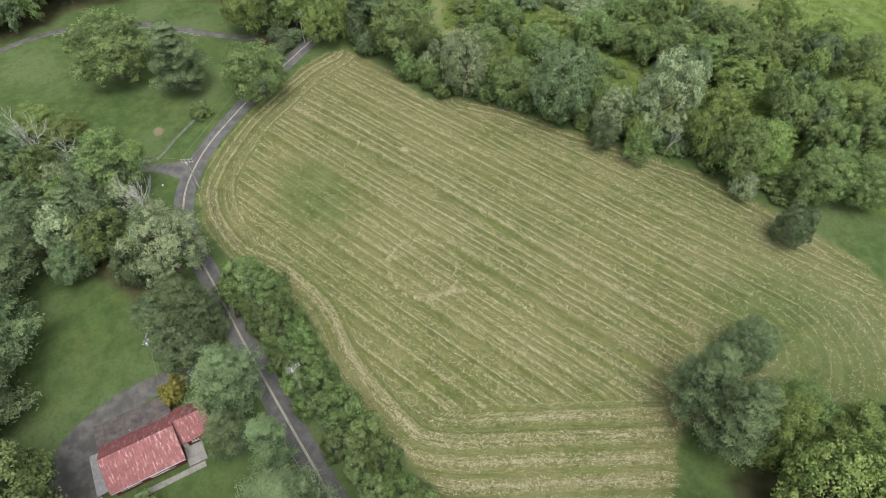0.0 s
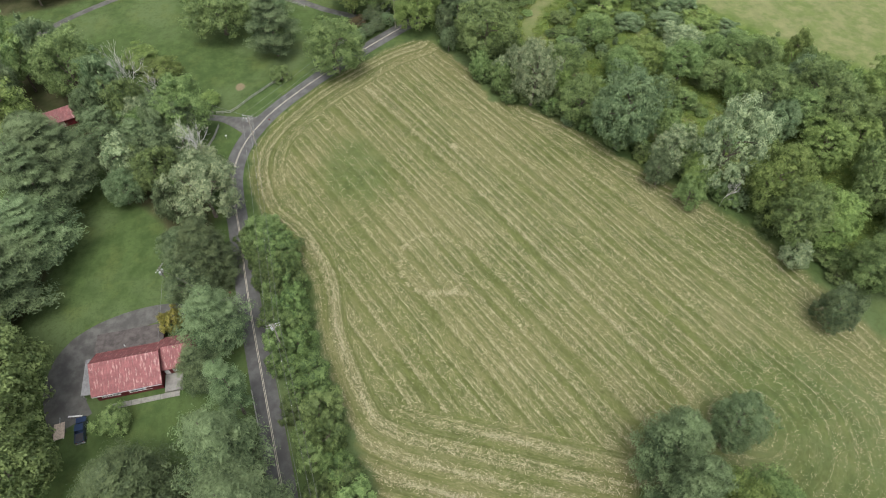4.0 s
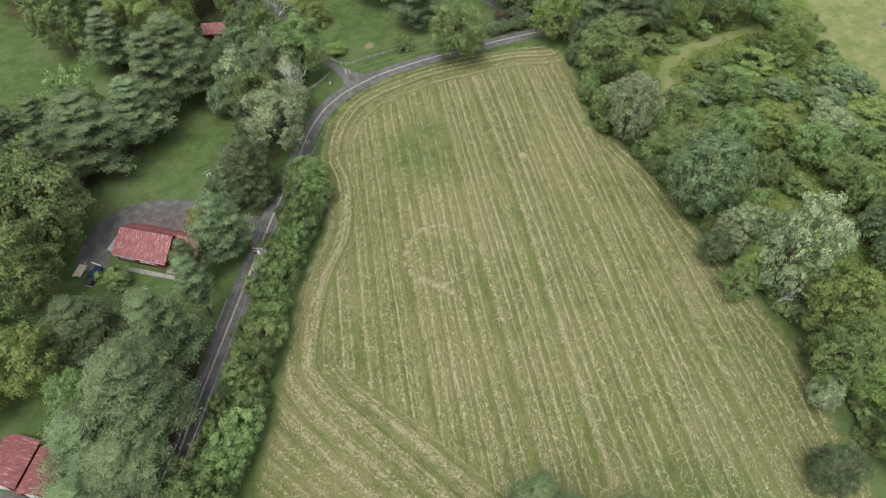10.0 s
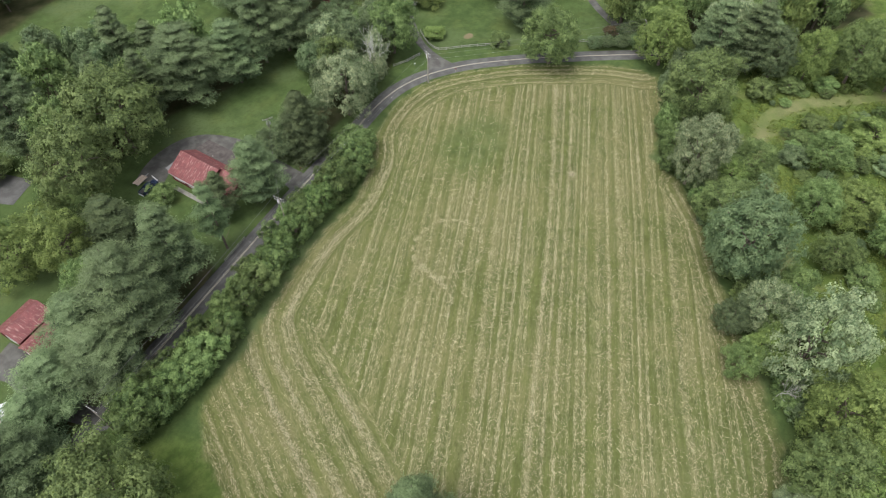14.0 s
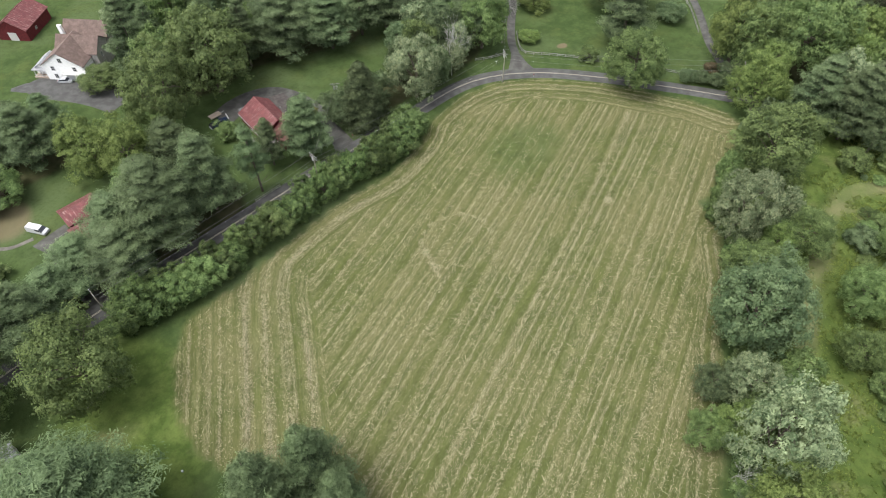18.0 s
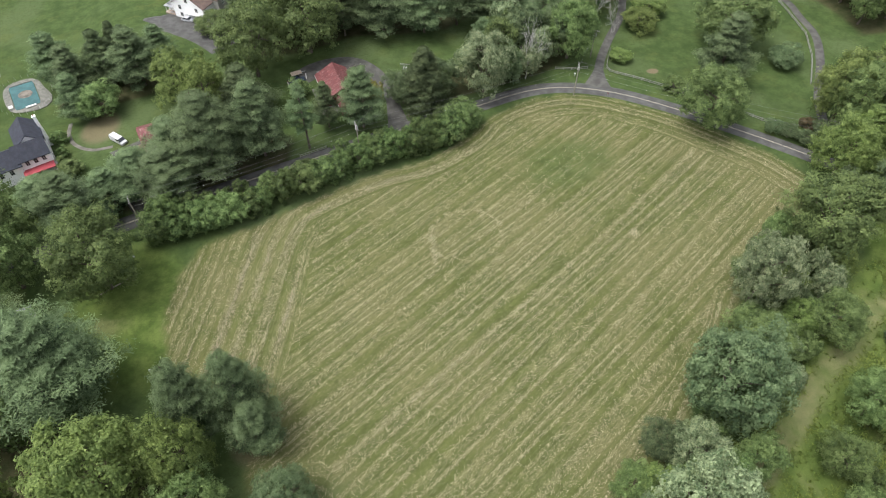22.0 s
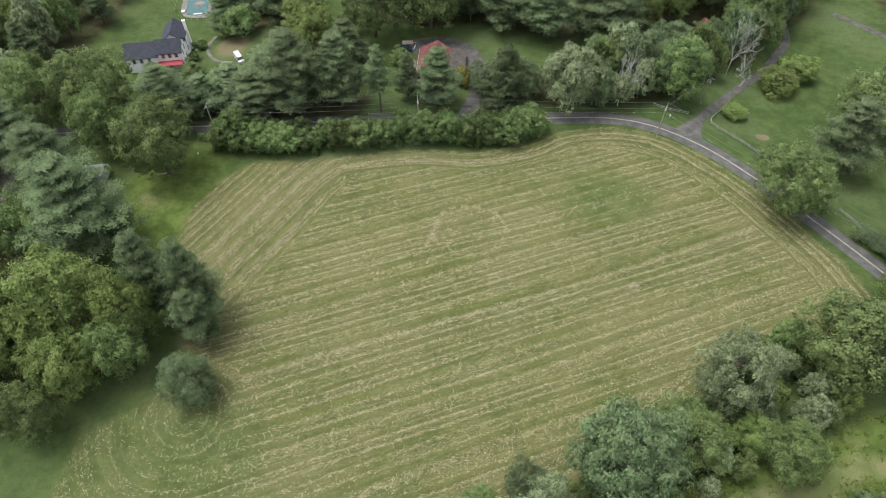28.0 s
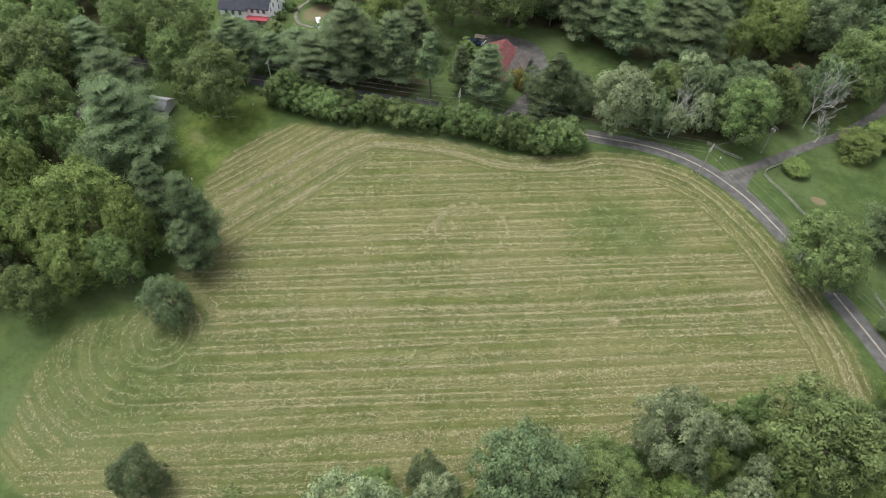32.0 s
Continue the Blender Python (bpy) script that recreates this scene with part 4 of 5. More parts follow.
def roof_material(name, color, seam, fade):
    m, nt, b = material(name)
    n = noise_of(nt, 0.8, 5, 0.7)
    st = node(nt, "ShaderNodeMapping")
    tc = nt.nodes.new("ShaderNodeTexCoord")
    nt.links.new(tc.outputs["Object"], st.inputs["Vector"])
    st.inputs["Scale"].default_value = (0.5, 1.9, 0.5)
    streak = noise_of(nt, 1.1, 4, 0.65, st.outputs[0])
    c = mix(nt, step(nt, n, 0.35, 0.7), tuple(v * 0.75 for v in color), tuple(v * 1.15 for v in color))
    c = mix(nt, calc(nt, 'MULTIPLY', step(nt, streak, 0.52, 0.7), fade), c, (0.34, 0.24, 0.22))
    nt.links.new(c, b.inputs["Base Color"])
    b.inputs["Roughness"].default_value = 0.55 if seam else 0.85
    b.inputs["Metallic"].default_value = 0.15 if seam else 0
    relief(nt, b, n, 0.2, 0.02)
    return m


RED_METAL = roof_material("red_metal_roof", (0.130, 0.046, 0.047), True, 0.55)
DARK_ROOF = roof_material("slate_grey_shingle", (0.028, 0.031, 0.042), False, 0.02)
BROWN_ROOF = roof_material("brown_shingle", (0.115, 0.083, 0.072), False, 0.05)
GREY_ROOF = roof_material("grey_shingle", (0.22, 0.23, 0.24), False, 0.1)
RED_WALL = plain("red_boards", (0.085, 0.014, 0.016), 0.75, 0, 0.2, 1.5, 0.3)
WHITE_WALL = plain("white_siding", (0.80, 0.80, 0.80), 0.7, 0, 0.06, 1.5, 0.2)
STONE_WALL = plain("pale_stone", (0.32, 0.31, 0.29), 0.85, 0, 0.2, 2.0, 0.5)
WHITE_PAINT = plain("white_paint", (0.40, 0.40, 0.39), 0.5, 0, 0.05, 2.0)
RAIL_WOOD = plain("weathered_rail", (0.17, 0.168, 0.158), 0.85, 0, 0.2, 2.0)
POLE_WOOD = plain("pole_wood", (0.20, 0.185, 0.16), 0.9, 0, 0.25, 2.0, 0.3)
METAL = plain("grey_metal", (0.45, 0.46, 0.47), 0.4, 0.7, 0.1, 4.0)
CERAMIC = plain("pale_insulator", (0.42, 0.43, 0.44), 0.35, 0, 0.05, 4.0)
CABLE = plain("cable_black", (0.10, 0.10, 0.10), 0.6, 0, 0.1, 4.0)
CONCRETE = plain("concrete", (0.135, 0.13, 0.12), 0.9, 0, 0.2, 1.0, 0.4)
BRICK_RED = plain("red_brick", (0.30, 0.12, 0.08), 0.9, 0, 0.25, 3.0, 0.4)
RED_PAINT = plain("red_porch_roof", (0.21, 0.036, 0.045), 0.55, 0, 0.2, 2.0)
FELT = plain("weathered_felt", (0.050, 0.044, 0.041), 0.9, 0, 0.4, 0.5, 0.3)
DULL = plain("dull_sheet_metal", (0.12, 0.12, 0.122), 0.7, 0, 0.2, 1.5)
DECKING = plain("worn_paving", (0.115, 0.115, 0.102), 0.9, 0, 0.3, 0.8, 0.4)
RUBBER = plain("tyre_rubber", (0.025, 0.025, 0.025), 0.85, 0, 0.2, 6.0)
PLANK = plain("grey_planks", (0.33, 0.27, 0.22), 0.85, 0, 0.3, 3.0, 0.4)
POOL_WATER = plain("pool_cover_green", (0.022, 0.075, 0.078), 0.25, 0, 0.2, 0.6)
GLASS, gnt, gb = material("window_glass")
gb.inputs["Base Color"].default_value = (0.02, 0.024, 0.03, 1)
gb.inputs["Roughness"].default_value, gb.inputs["Specular IOR Level"].default_value = 0.08, 0.6
TRUNK_LITTER = plain("leaf_litter", (0.11, 0.10, 0.085), 0.95, 0, 0.5, 0.8, 0.5)


def window(root, x, y, z, w, h, normal):
    """A framed pane on a wall that faces along x ('x' or '-x') or y."""
    s = -1 if normal[0] == "-" else 1
    frame_parts, ax = [], normal[-1]
    t = 0.09
    for dx, dz, sx, sz in ((0, h / 2, w + 2 * t, t), (0, -h / 2, w + 2 * t, t), (-w / 2, 0, t, h), (w / 2, 0, t, h), (0, 0, 0.04, h), (0, 0, w, 0.04)):
        if ax == "x":
            frame_parts.append(box(x + s * 0.04, y + dx, z + dz, 0.10, sx, sz))
        else:
            frame_parts.append(box(x + dx, y + s * 0.04, z + dz, sx, 0.10, sz))
    win = part("window", frame_parts, WHITE_PAINT, root, "white framed window")
    pane = box(x + s * 0.012, y, z, 0.03, w, h) if ax == "x" else box(x, y + s * 0.012, z, w, 0.03, h)
    part("pane", pane, GLASS, win)
    return win


def gable_body(root, w, l, eave, ridge, wall_mat, roof_mat, x0=0.0, y0=0.0, z0=0.0, over=0.45, seams=0.0, off=0.0):
    """Walls with gables on the y ends, ridge along y, and two roof slopes with overhang; w across x, l along y."""
    xs_, ze, zr = w / 2, z0 + eave, z0 + ridge
    part("wall", prism([(x0 - xs_, z0 - 1.0), (x0 + xs_, z0 - 1.0), (x0 + xs_, ze), (x0 + off, zr - 0.1), (x0 - xs_, ze)], y0 - l / 2, y0 + l / 2), wall_mat, root)
    for s in (-1, 1):
        ex = x0 + s * (xs_ + over)
        run = xs_ + over - s * off
        drop = (zr - ze) * over / max(xs_ - s * off, 0.1)
        lo, hi = ze - drop, zr
        a, b = y0 - l / 2 - over, y0 + l / 2 + over
        v, f = prism([(x0 + off, hi), (ex, lo), (ex, lo + 0.16), (x0 + off, hi + 0.18)], a, b)
        slope = part("roof", (v, f), roof_mat, root)
        if seams:
            n = int((b - a) / seams)
            rib = None
            for k in range(n + 1):
                y = a + 0.06 + (b - a - 0.12) * k / n
                if rib is None:
                    rib = part("seam", prism([(x0 + off, hi + 0.17), (ex, lo + 0.15), (ex, lo + 0.21), (x0 + off, hi + 0.24)], -0.025, 0.025), roof_mat, slope)
                    rib.location = (0, y, 0)
                else:
                    more = new("seam", rib.data)
                    more.parent, more.location = slope, (0, y, 0)


def chimney(root, x, y, z0, z1, w, mat):
    c = part("chimney", [box(x, y, (z0 + z1) / 2, w, w, z1 - z0), box(x, y, z1 + 0.05, w + 0.16, w + 0.16, 0.14)], mat, root)
    part("flue", tube([(x, y, z1 + 0.05), (x, y, z1 + 0.4)], [0.14, 0.14], 8), BRICK_RED, c)


# ---- red house by the road ----
home = thing("house", -55.6, 86.4, 0, "low red-boarded house with a faded red metal roof", "house")
gable_body(home, 10.0, 13.4, 3.0, 6.0, RED_WALL, RED_METAL, seams=0.6, over=0.5, off=0.7)
gable_body(home, 7.6, 6.6, 2.8, 5.3, RED_WALL, RED_METAL, 1.9, -10.1, seams=0.6, over=0.4)
for y, w in ((5.2, 0.8), (4.0, 0.8), (2.7, 1.5), (-1.6, 3.2)):
    window(home, -5.0, y, 1.5, w, 1.0, "-x")
window(home, -1.9, -9.6, 1.6, 1.3, 1.1, "-x")
part("porch_deck", box(-4.2, -8.8, 0.25, 4.2, 3.6, 0.5), CONCRETE, home, "grey concrete porch")
part("door", box(-1.93, -7.6, 1.05, 0.08, 0.95, 2.1), WHITE_PAINT, home, "white front door")
part("annex_wall", box(7.2, 0.6, 1.0, 4.8, 13.6, 2.6), RED_WALL, home)
part("annex_roof", prism([(4.9, 3.0), (10.4, 2.35), (10.4, 2.5), (4.9, 3.16)], -7.0, 7.7), FELT, home, "low felt roof of weathered brown-grey, stained in streaks")
part("vent", tube([(5.6, 1.2, 2.9), (5.6, 1.2, 3.5)], [0.12, 0.12], 8), METAL, home)
part("gutter", box(-5.55, 0, 2.68, 0.12, 14.2, 0.12), METAL, home)
part("rail", [box(-5.6, -2.6, 1.9, 0.06, 4.6, 0.08)], WHITE_PAINT, home, "white rail")
pad = thing("patio", -62.6, 83.4, 0, "strip of pale concrete path along the house", "path")
for k in range(7):
    part("slab", box(0, -6 + 2.0 * k, 0.04, 1.2, 1.94, 0.12), CONCRETE, pad)
lean = thing("carport", -57.4, 94.9, 0, "low grey lean-to roof at the house end", "carport")
part("roof", box(1.8, 0, 2.3, 8.8, 2.2, 0.14), DULL, lean)
for px in (-2.2, 5.8):
    for py in (-0.95, 0.95):
        part("post", box(px, py, 1.1, 0.14, 0.14, 2.4), RAIL_WOOD, lean)

# ---- white house in the hollow ----
white = thing("house", -145.3, 84.0, 13, "two-storey white house with a dark slate-grey roof and a red porch", "house")
white.scale = (1.18, 1.18, 1.15)


def block(root, cx, cy, w, l, eave, ridge, wall_mat, roof_mat, turned, seams=0.0):
    """A gabled block; turned: the ridge runs along x instead of y."""
    if not turned:
        return gable_body(root, w, l, eave, ridge, wall_mat, roof_mat, cx, cy, seams=seams, over=0.35)
    before = set(root.children)
    gable_body(root, w, l, eave, ridge, wall_mat, roof_mat, 0, 0, seams=seams, over=0.35)
    for ob in set(root.children) - before:
        ob.rotation_euler, ob.location = (0, 0, radians(90)), (cx, cy, 0)


block(white, 1.2, 0.0, 6.4, 6.6, 5.6, 8.0, WHITE_WALL, DARK_ROOF, True)
block(white, -6.4, 0.2, 7.6, 8.6, 5.0, 7.4, WHITE_WALL, DARK_ROOF, True)
block(white, 1.4, 7.2, 6.0, 8.0, 5.2, 7.6, WHITE_WALL, DARK_ROOF, False)
for x in (-8.6, -6.6, -4.4):
    window(white, x, -3.6, 3.9, 0.8, 1.3, "-y")
for x in (-0.6, 1.2, 3.0):
    window(white, x, -3.2, 4.6, 0.8, 1.2, "-y")
for y, z in ((-1.3, 4.4), (1.3, 4.4), (-1.3, 1.6), (1.3, 1.6), (0, 6.6), (5.4, 3.6), (8.6, 3.6), (5.4, 1.5)):
    window(white, 4.5 if y < 4 else 4.4, y, z, 0.8, 1.3, "x")
chimney(white, 4.8, 8.5, -1, 8.3, 0.7, WHITE_WALL)
part("porch_roof", prism([(-2.4, 2.9), (4.4, 2.9), (4.4, 3.05), (-2.4, 3.05)], -5.6, -3.2), RED_PAINT, white, "bright red porch roof")
for x in (-2.2, 1.0, 4.2):
    part("porch_post", box(x, -5.4, 1.4, 0.14, 0.14, 2.9), WHITE_PAINT, white)
part("porch_deck", box(1.0, -4.4, 0.15, 6.8, 2.4, 0.3), PLANK, white)
part("door", box(0.6, -3.24, 1.1, 0.95, 0.08, 2.1), BRICK_RED, white)
part("downpipe", tube([(-2.1, -3.4, 0), (-2.1, -3.4, 5.3)], [0.06, 0.06], 6), WHITE_PAINT, white)

# ---- cream house with brown roof ----
cream = thing("house", -88.6, 142.2, -44, "large cream house with a brown shingle roof and attached garage", "house")
cream.scale = (1.12, 1.12, 1.12)
block(cream, -6.6, 5.2, 12.0, 11.0, 5.0, 9.0, WHITE_WALL, BROWN_ROOF, False)
block(cream, -4.6, 9.0, 8.0, 12.0, 5.8, 9.0, STONE_WALL, BROWN_ROOF, True)
block(cream, -5.4, 16.6, 9.0, 13.0, 5.6, 9.2, STONE_WALL, BROWN_ROOF, True)
block(cream, -14.6, 4.6, 4.6, 6.0, 2.6, 4.0, WHITE_WALL, GREY_ROOF, False)
for x, z in ((-9.8, 3.9), (-3.4, 3.9), (-9.8, 1.4), (-6.6, 6.6)):
    window(cream, x, -0.3, z, 1.0, 1.3, "-y")
for y, z in ((7.4, 4.2), (10.6, 4.2), (7.4, 1.5), (14.2, 4.2), (16.6, 3.6), (19.0, 4.2), (14.2, 1.4), (19.0, 1.4)):
    window(cream, 1.4 if y < 12 else 1.1, y, z, 1.0, 1.5, "x")
part("arch_window", tube([(1.43, 16.6, 5.6), (1.50, 16.6, 5.6)], [0.75, 0.75], 16), GLASS, cream, "dark round-headed window")
for x in (-5.6, -2.6):
    part("garage_door", box(x, -0.36, 1.15, 2.4, 0.1, 2.2), CERAMIC, cream, "white garage door")
part("canopy", box(-4.0, -0.9, 2.7, 6.6, 1.2, 0.14), WHITE_PAINT, cream, "white canopy over the garage doors")
for x in (-16.7, -14.6, -12.5):
    part("porch_post", box(x, 0.4, 1.3, 0.16, 0.16, 2.6), WHITE_PAINT, cream)
part("porch_roof", box(-14.6, 0.9, 2.65, 5.0, 1.9, 0.14), GREY_ROOF, cream)
part("porch_deck", box(-14.6, 0.9, 0.25, 5.0, 1.8, 0.5), PLANK, cream)
part("porch_rail", [box(-14.6, 0.2, 1.0, 4.6, 0.06, 0.08), box(-14.6, 0.2, 0.7, 4.6, 0.05, 0.05)], WHITE_PAINT, cream)
chimney(cream, -11.4, 12.5, 3, 9.6, 0.9, WHITE_WALL)
barn = thing("barn", -95.6, 187.6, -44, "red barn with a red metal roof behind the cream house", "barn")
gable_body(barn, 11, 15, 4.2, 7.4, RED_WALL, RED_METAL, seams=0.9)
part("door", box(0, -7.56, 1.5, 3.0, 0.1, 3.0), WHITE_PAINT, barn, "white barn door")
window(barn, 5.5, -2, 2.0, 0.9, 0.9, "x")

# ---- red garages near the road ----
for x, y, w, l, e, r in ((-111.6, 84.6, 7.0, 8.8, 2.8, 4.6), (-111.8, 77.2, 5.6, 8.6, 2.6, 4.2)):
    gar = thing("garage", x, y, 96, "red garage with a rusty red metal roof beside the paved yard", "garage", "two red garages")
    gable_body(gar, w, l, e, r, RED_WALL, RED_METAL, seams=0.7, over=0.35)
    part("door", box(0, l / 2 + 0.04, 1.15, 2.6, 0.1, 2.2), WHITE_PAINT, gar, "white garage door")
shed = thing("shed", 42.0, 116.5, 20, "small red barn with a red metal roof among the trees", "barn")
gable_body(shed, 6.5, 9.0, 2.6, 4.6, RED_WALL, RED_METAL, seams=0.8)
part("door", box(-3.29, 0, 1.1, 0.08, 2.0, 2.2), PLANK, shed)
lodge = thing("cabin", -147.5, 27.6, 8, "small grey-roofed cabin half hidden under trees", "cabin")
block(lodge, 0, 0, 5.5, 7.0, 2.6, 4.2, STONE_WALL, GREY_ROOF, True)
window(lodge, 1.5, -2.75, 1.4, 0.9, 1.0, "-y")
window(lodge, -1.5, -2.75, 1.4, 0.9, 1.0, "-y")
part("deck", box(2.6, -3.7, 0.3, 3.6, 1.9, 0.2), PLANK, lodge, "grey timber deck")


# ---- pool ----
pool = thing("swimming_pool", -152.0, 128.6, 12, "swimming pool with a green cover and a worn paved surround", "pool")
part("basin", box(0, 0, 0.0, 7.6, 14.0, 0.3), POOL_WATER, pool, "sunken blue-green pool cover with leaf litter")
ang = np.linspace(0, 2 * math.pi, 29)[:-1]
ring_in = [(-4, -7.25), (4, -7.25), (4, 7.25), (-4, 7.25)]
deck = []
for k in range(28):
    a0, a1 = ang[k], ang[k] + 2 * math.pi / 28
    rim_pts = []
    for a in (a0, a1):
        c, s = math.cos(a), math.sin(a)
        m = 1 / max(abs(c) / 4.0, abs(s) / 7.25)
        wide = (1 / (abs(c / 6.2) ** 3 + abs(s / 9.4) ** 3) ** (1 / 3)) * (1.0 + 0.28 * max(0, math.cos(a + 0.75)) ** 4)
        rim_pts += [(c * m, s * m), (c * wide, s * wide)]
    (p0, q0, p1, q1) = rim_pts
    v = np.array([(x, y, z) for z in (-0.1, 0.19) for x, y in (p0, q0, q1, p1)])
    deck.append((v, np.array([(0, 3, 2, 1), (4, 5, 6, 7), (0, 1, 5, 4), (1, 2, 6, 5), (2, 3, 7, 6), (3, 0, 4, 7)])))
part("deck", deck, DECKING, pool, "pale cracked concrete surround")
part("litter", tube([(0.3, 0.5, 0.152), (0.3, 0.5, 0.22), (0.3, 0.5, 0.26)], [2.3, 1.5, 0.02], 20), TRUNK_LITTER, pool, "brown heap of fallen leaves")
part("step_block", box(-4.9, -5.2, 0.45, 1.2, 1.8, 0.6), WHITE_PAINT, pool, "white pool box")
part("board", box(0.8, -7.6, 0.5, 3.2, 0.9, 0.1), WHITE_PAINT, pool, "white diving board")
for k in range(26):
    a = 2 * math.pi * k / 26
    part("fence_post", box(math.cos(a) * 8.6, math.sin(a) * 11.2, 0.5, 0.07, 0.07, 1.1), METAL, pool)
part("fence_rail", [box((math.cos(a) + math.cos(a + 0.2417)) * 4.3, (math.sin(a) + math.sin(a + 0.2417)) * 5.6, 1.0, 0.05, 0.05, 0.05) for a in np.arange(26) * 0.2417], METAL, pool)
slab = thing("paving", -163.4, 143.4, 5, "small pale paved slab on the grass", "paving")
part("slab", box(0, 0, 0.05, 6.5, 2.0, 0.16), CONCRETE, slab)


# ---- vehicles ----
def paint(name, color):
    m, nt, b = material(name)
    b.inputs["Base Color"].default_value = (*color, 1)
    b.inputs["Roughness"].default_value, b.inputs["Specular IOR Level"].default_value = 0.25, 0.5
    b.inputs["Coat Weight"].default_value = 0.6
    return m


def vehicle(name, x, y, turn, label, color, body, glass, width, wheels, bed=None):
    """A side outline in x and z, drawn in towards the roof, with glass, wheels and lamps."""
    root = thing(name, x, y, turn, label, "vehicle")
    v, f = prism(body, -width / 2, width / 2)
    top = max(z for _, z in body)
    v[:, 1] *= 1 - 0.16 * np.clip((v[:, 2] - 0.55 * top) / (0.45 * top), 0, 1)
    col = paint(name + "_paint", color)
    b = part("body", (v, f), col, root)
    for pts in glass:
        g, gf = prism(pts, -width / 2 - 0.01, width / 2 + 0.01)
        g[:, 1] *= 1 - 0.16 * np.clip((g[:, 2] - 0.55 * top) / (0.45 * top), 0, 1)
        part("window", (g, gf), GLASS, b, "dark glass")
    for wx in wheels:
        for s in (-1, 1):
            tyre = part("wheel", tube([(wx, s * (width / 2 - 0.22), 0.35), (wx, s * (width / 2 + 0.01), 0.35)], [0.35, 0.35], 14), RUBBER, root)
            part("rim", tube([(wx, s * (width / 2 - 0.05), 0.35), (wx, s * (width / 2 + 0.02), 0.35)], [0.21, 0.19], 12), METAL, tyre)
    x0, x1 = min(p[0] for p in body), max(p[0] for p in body)
    for s in (-1, 1):
        part("headlight", box(x1 - 0.03, s * width * 0.36, 0.75, 0.1, 0.3, 0.16), CERAMIC, root)
        part("tail_light", box(x0 + 0.03, s * width * 0.36, 0.85, 0.1, 0.2, 0.25), RED_PAINT, root)
    part("bumper", [box(x1 + 0.02, 0, 0.45, 0.14, width * 0.94, 0.2), box(x0 - 0.02, 0, 0.45, 0.14, width * 0.94, 0.2)], METAL, root)
    if bed:
        part("bed", box(*bed), RUBBER, root, "dark open load bed")
    return root


CAR = [(-2.2, 0.3), (2.2, 0.3), (2.25, 0.75), (1.2, 0.95), (0.5, 1.45), (-1.2, 1.45), (-2.0, 1.0), (-2.25, 0.9)]
CAR_GLASS = [[(1.12, 0.97), (1.2, 0.99), (0.55, 1.42), (0.45, 1.42)], [(-1.8, 1.02), (0.95, 1.0), (0.42, 1.38), (-1.15, 1.38)]]
VAN = [(-2.7, 0.35), (2.7, 0.35), (2.75, 0.95), (2.1, 1.2), (1.4, 2.05), (-2.55, 2.1), (-2.75, 1.9), (-2.75, 0.6)]
VAN_GLASS = [[(2.0, 1.22), (2.12, 1.24), (1.45, 2.0), (1.35, 2.0)], [(0.2, 1.35), (1.75, 1.3), (1.3, 1.9), (0.2, 1.9)]]
TRUCK = [(-2.8, 0.45), (2.8, 0.45), (2.85, 1.0), (1.5, 1.15), (0.9, 1.8), (-0.5, 1.82), (-0.75, 1.15), (-2.85, 1.15)]
TRUCK_GLASS = [[(1.42, 1.17), (1.52, 1.19), (0.96, 1.77), (0.86, 1.77)], [(-0.5, 1.2), (1.3, 1.2), (0.85, 1.72), (-0.42, 1.74)]]
vehicle("pickup_truck", -66.9, 95.8, 4, "dark blue pickup truck parked on the grass edge", (0.012, 0.022, 0.05), TRUCK, TRUCK_GLASS, 1.95, (-1.75, 1.75), (-1.8, 0, 1.13, 1.8, 1.5, 0.08))
vehicle("van", -122.6, 87.0, -54, "white panel van on the paved yard", (0.42, 0.43, 0.44), VAN, VAN_GLASS, 2.0, (-1.7, 1.8))
vehicle("car", -127.6, 70.6, 60, "white car half hidden under the pines", (0.42, 0.43, 0.44), CAR, CAR_GLASS, 1.8, (-1.4, 1.4))
vehicle("car", -95.4, 147.0, -40, "silver-white car outside the cream house", (0.36, 0.37, 0.39), CAR, CAR_GLASS, 1.8, (-1.4, 1.4))
vehicle("car", -180.2, 34.6, 75, "white car on a gravel track", (0.42, 0.42, 0.42), CAR, CAR_GLASS, 1.8, (-1.4, 1.4))
boat = thing("utility_trailer", -134.8, 67.6, 55, "red and white loaded trailer on the drive", "trailer")
part("bed", box(0, 0, 0.6, 4.2, 1.8, 0.35), BRICK_RED, boat)
part("load", [box(-0.9, 0.1, 1.0, 1.6, 1.3, 0.5), box(0.9, -0.2, 0.95, 1.2, 1.0, 0.4)], WHITE_PAINT, boat, "white covered load")
for s in (-1, 1):
    part("wheel", tube([(0, s * 0.8, 0.32), (0, s * 1.0, 0.32)], [0.32, 0.32], 12), RUBBER, boat)
flat = thing("flat_trailer", -66.1, 100.2, 6, "small flat trailer of weathered boards on the grass", "trailer")
for k in range(7):
    part("plank", box(-1.55 + 0.52 * k, 0, 0.62, 0.48, 2.1, 0.07), PLANK, flat)
part("frame", [box(0, -0.9, 0.5, 3.8, 0.1, 0.14), box(0, 0.9, 0.5, 3.8, 0.1, 0.14), box(2.5, 0, 0.45, 1.4, 0.08, 0.08)], METAL, flat)
for s in (-1, 1):
    part("wheel", tube([(-0.2, s * 1.0, 0.3), (-0.2, s * 1.18, 0.3)], [0.3, 0.3], 12), RUBBER, flat)
board = thing("plank", -63.4, 97.4, 82, "long pale board lying on trestles", "plank")
part("board", box(0, 0, 0.62, 2.9, 0.3, 0.06), WHITE_PAINT, board)
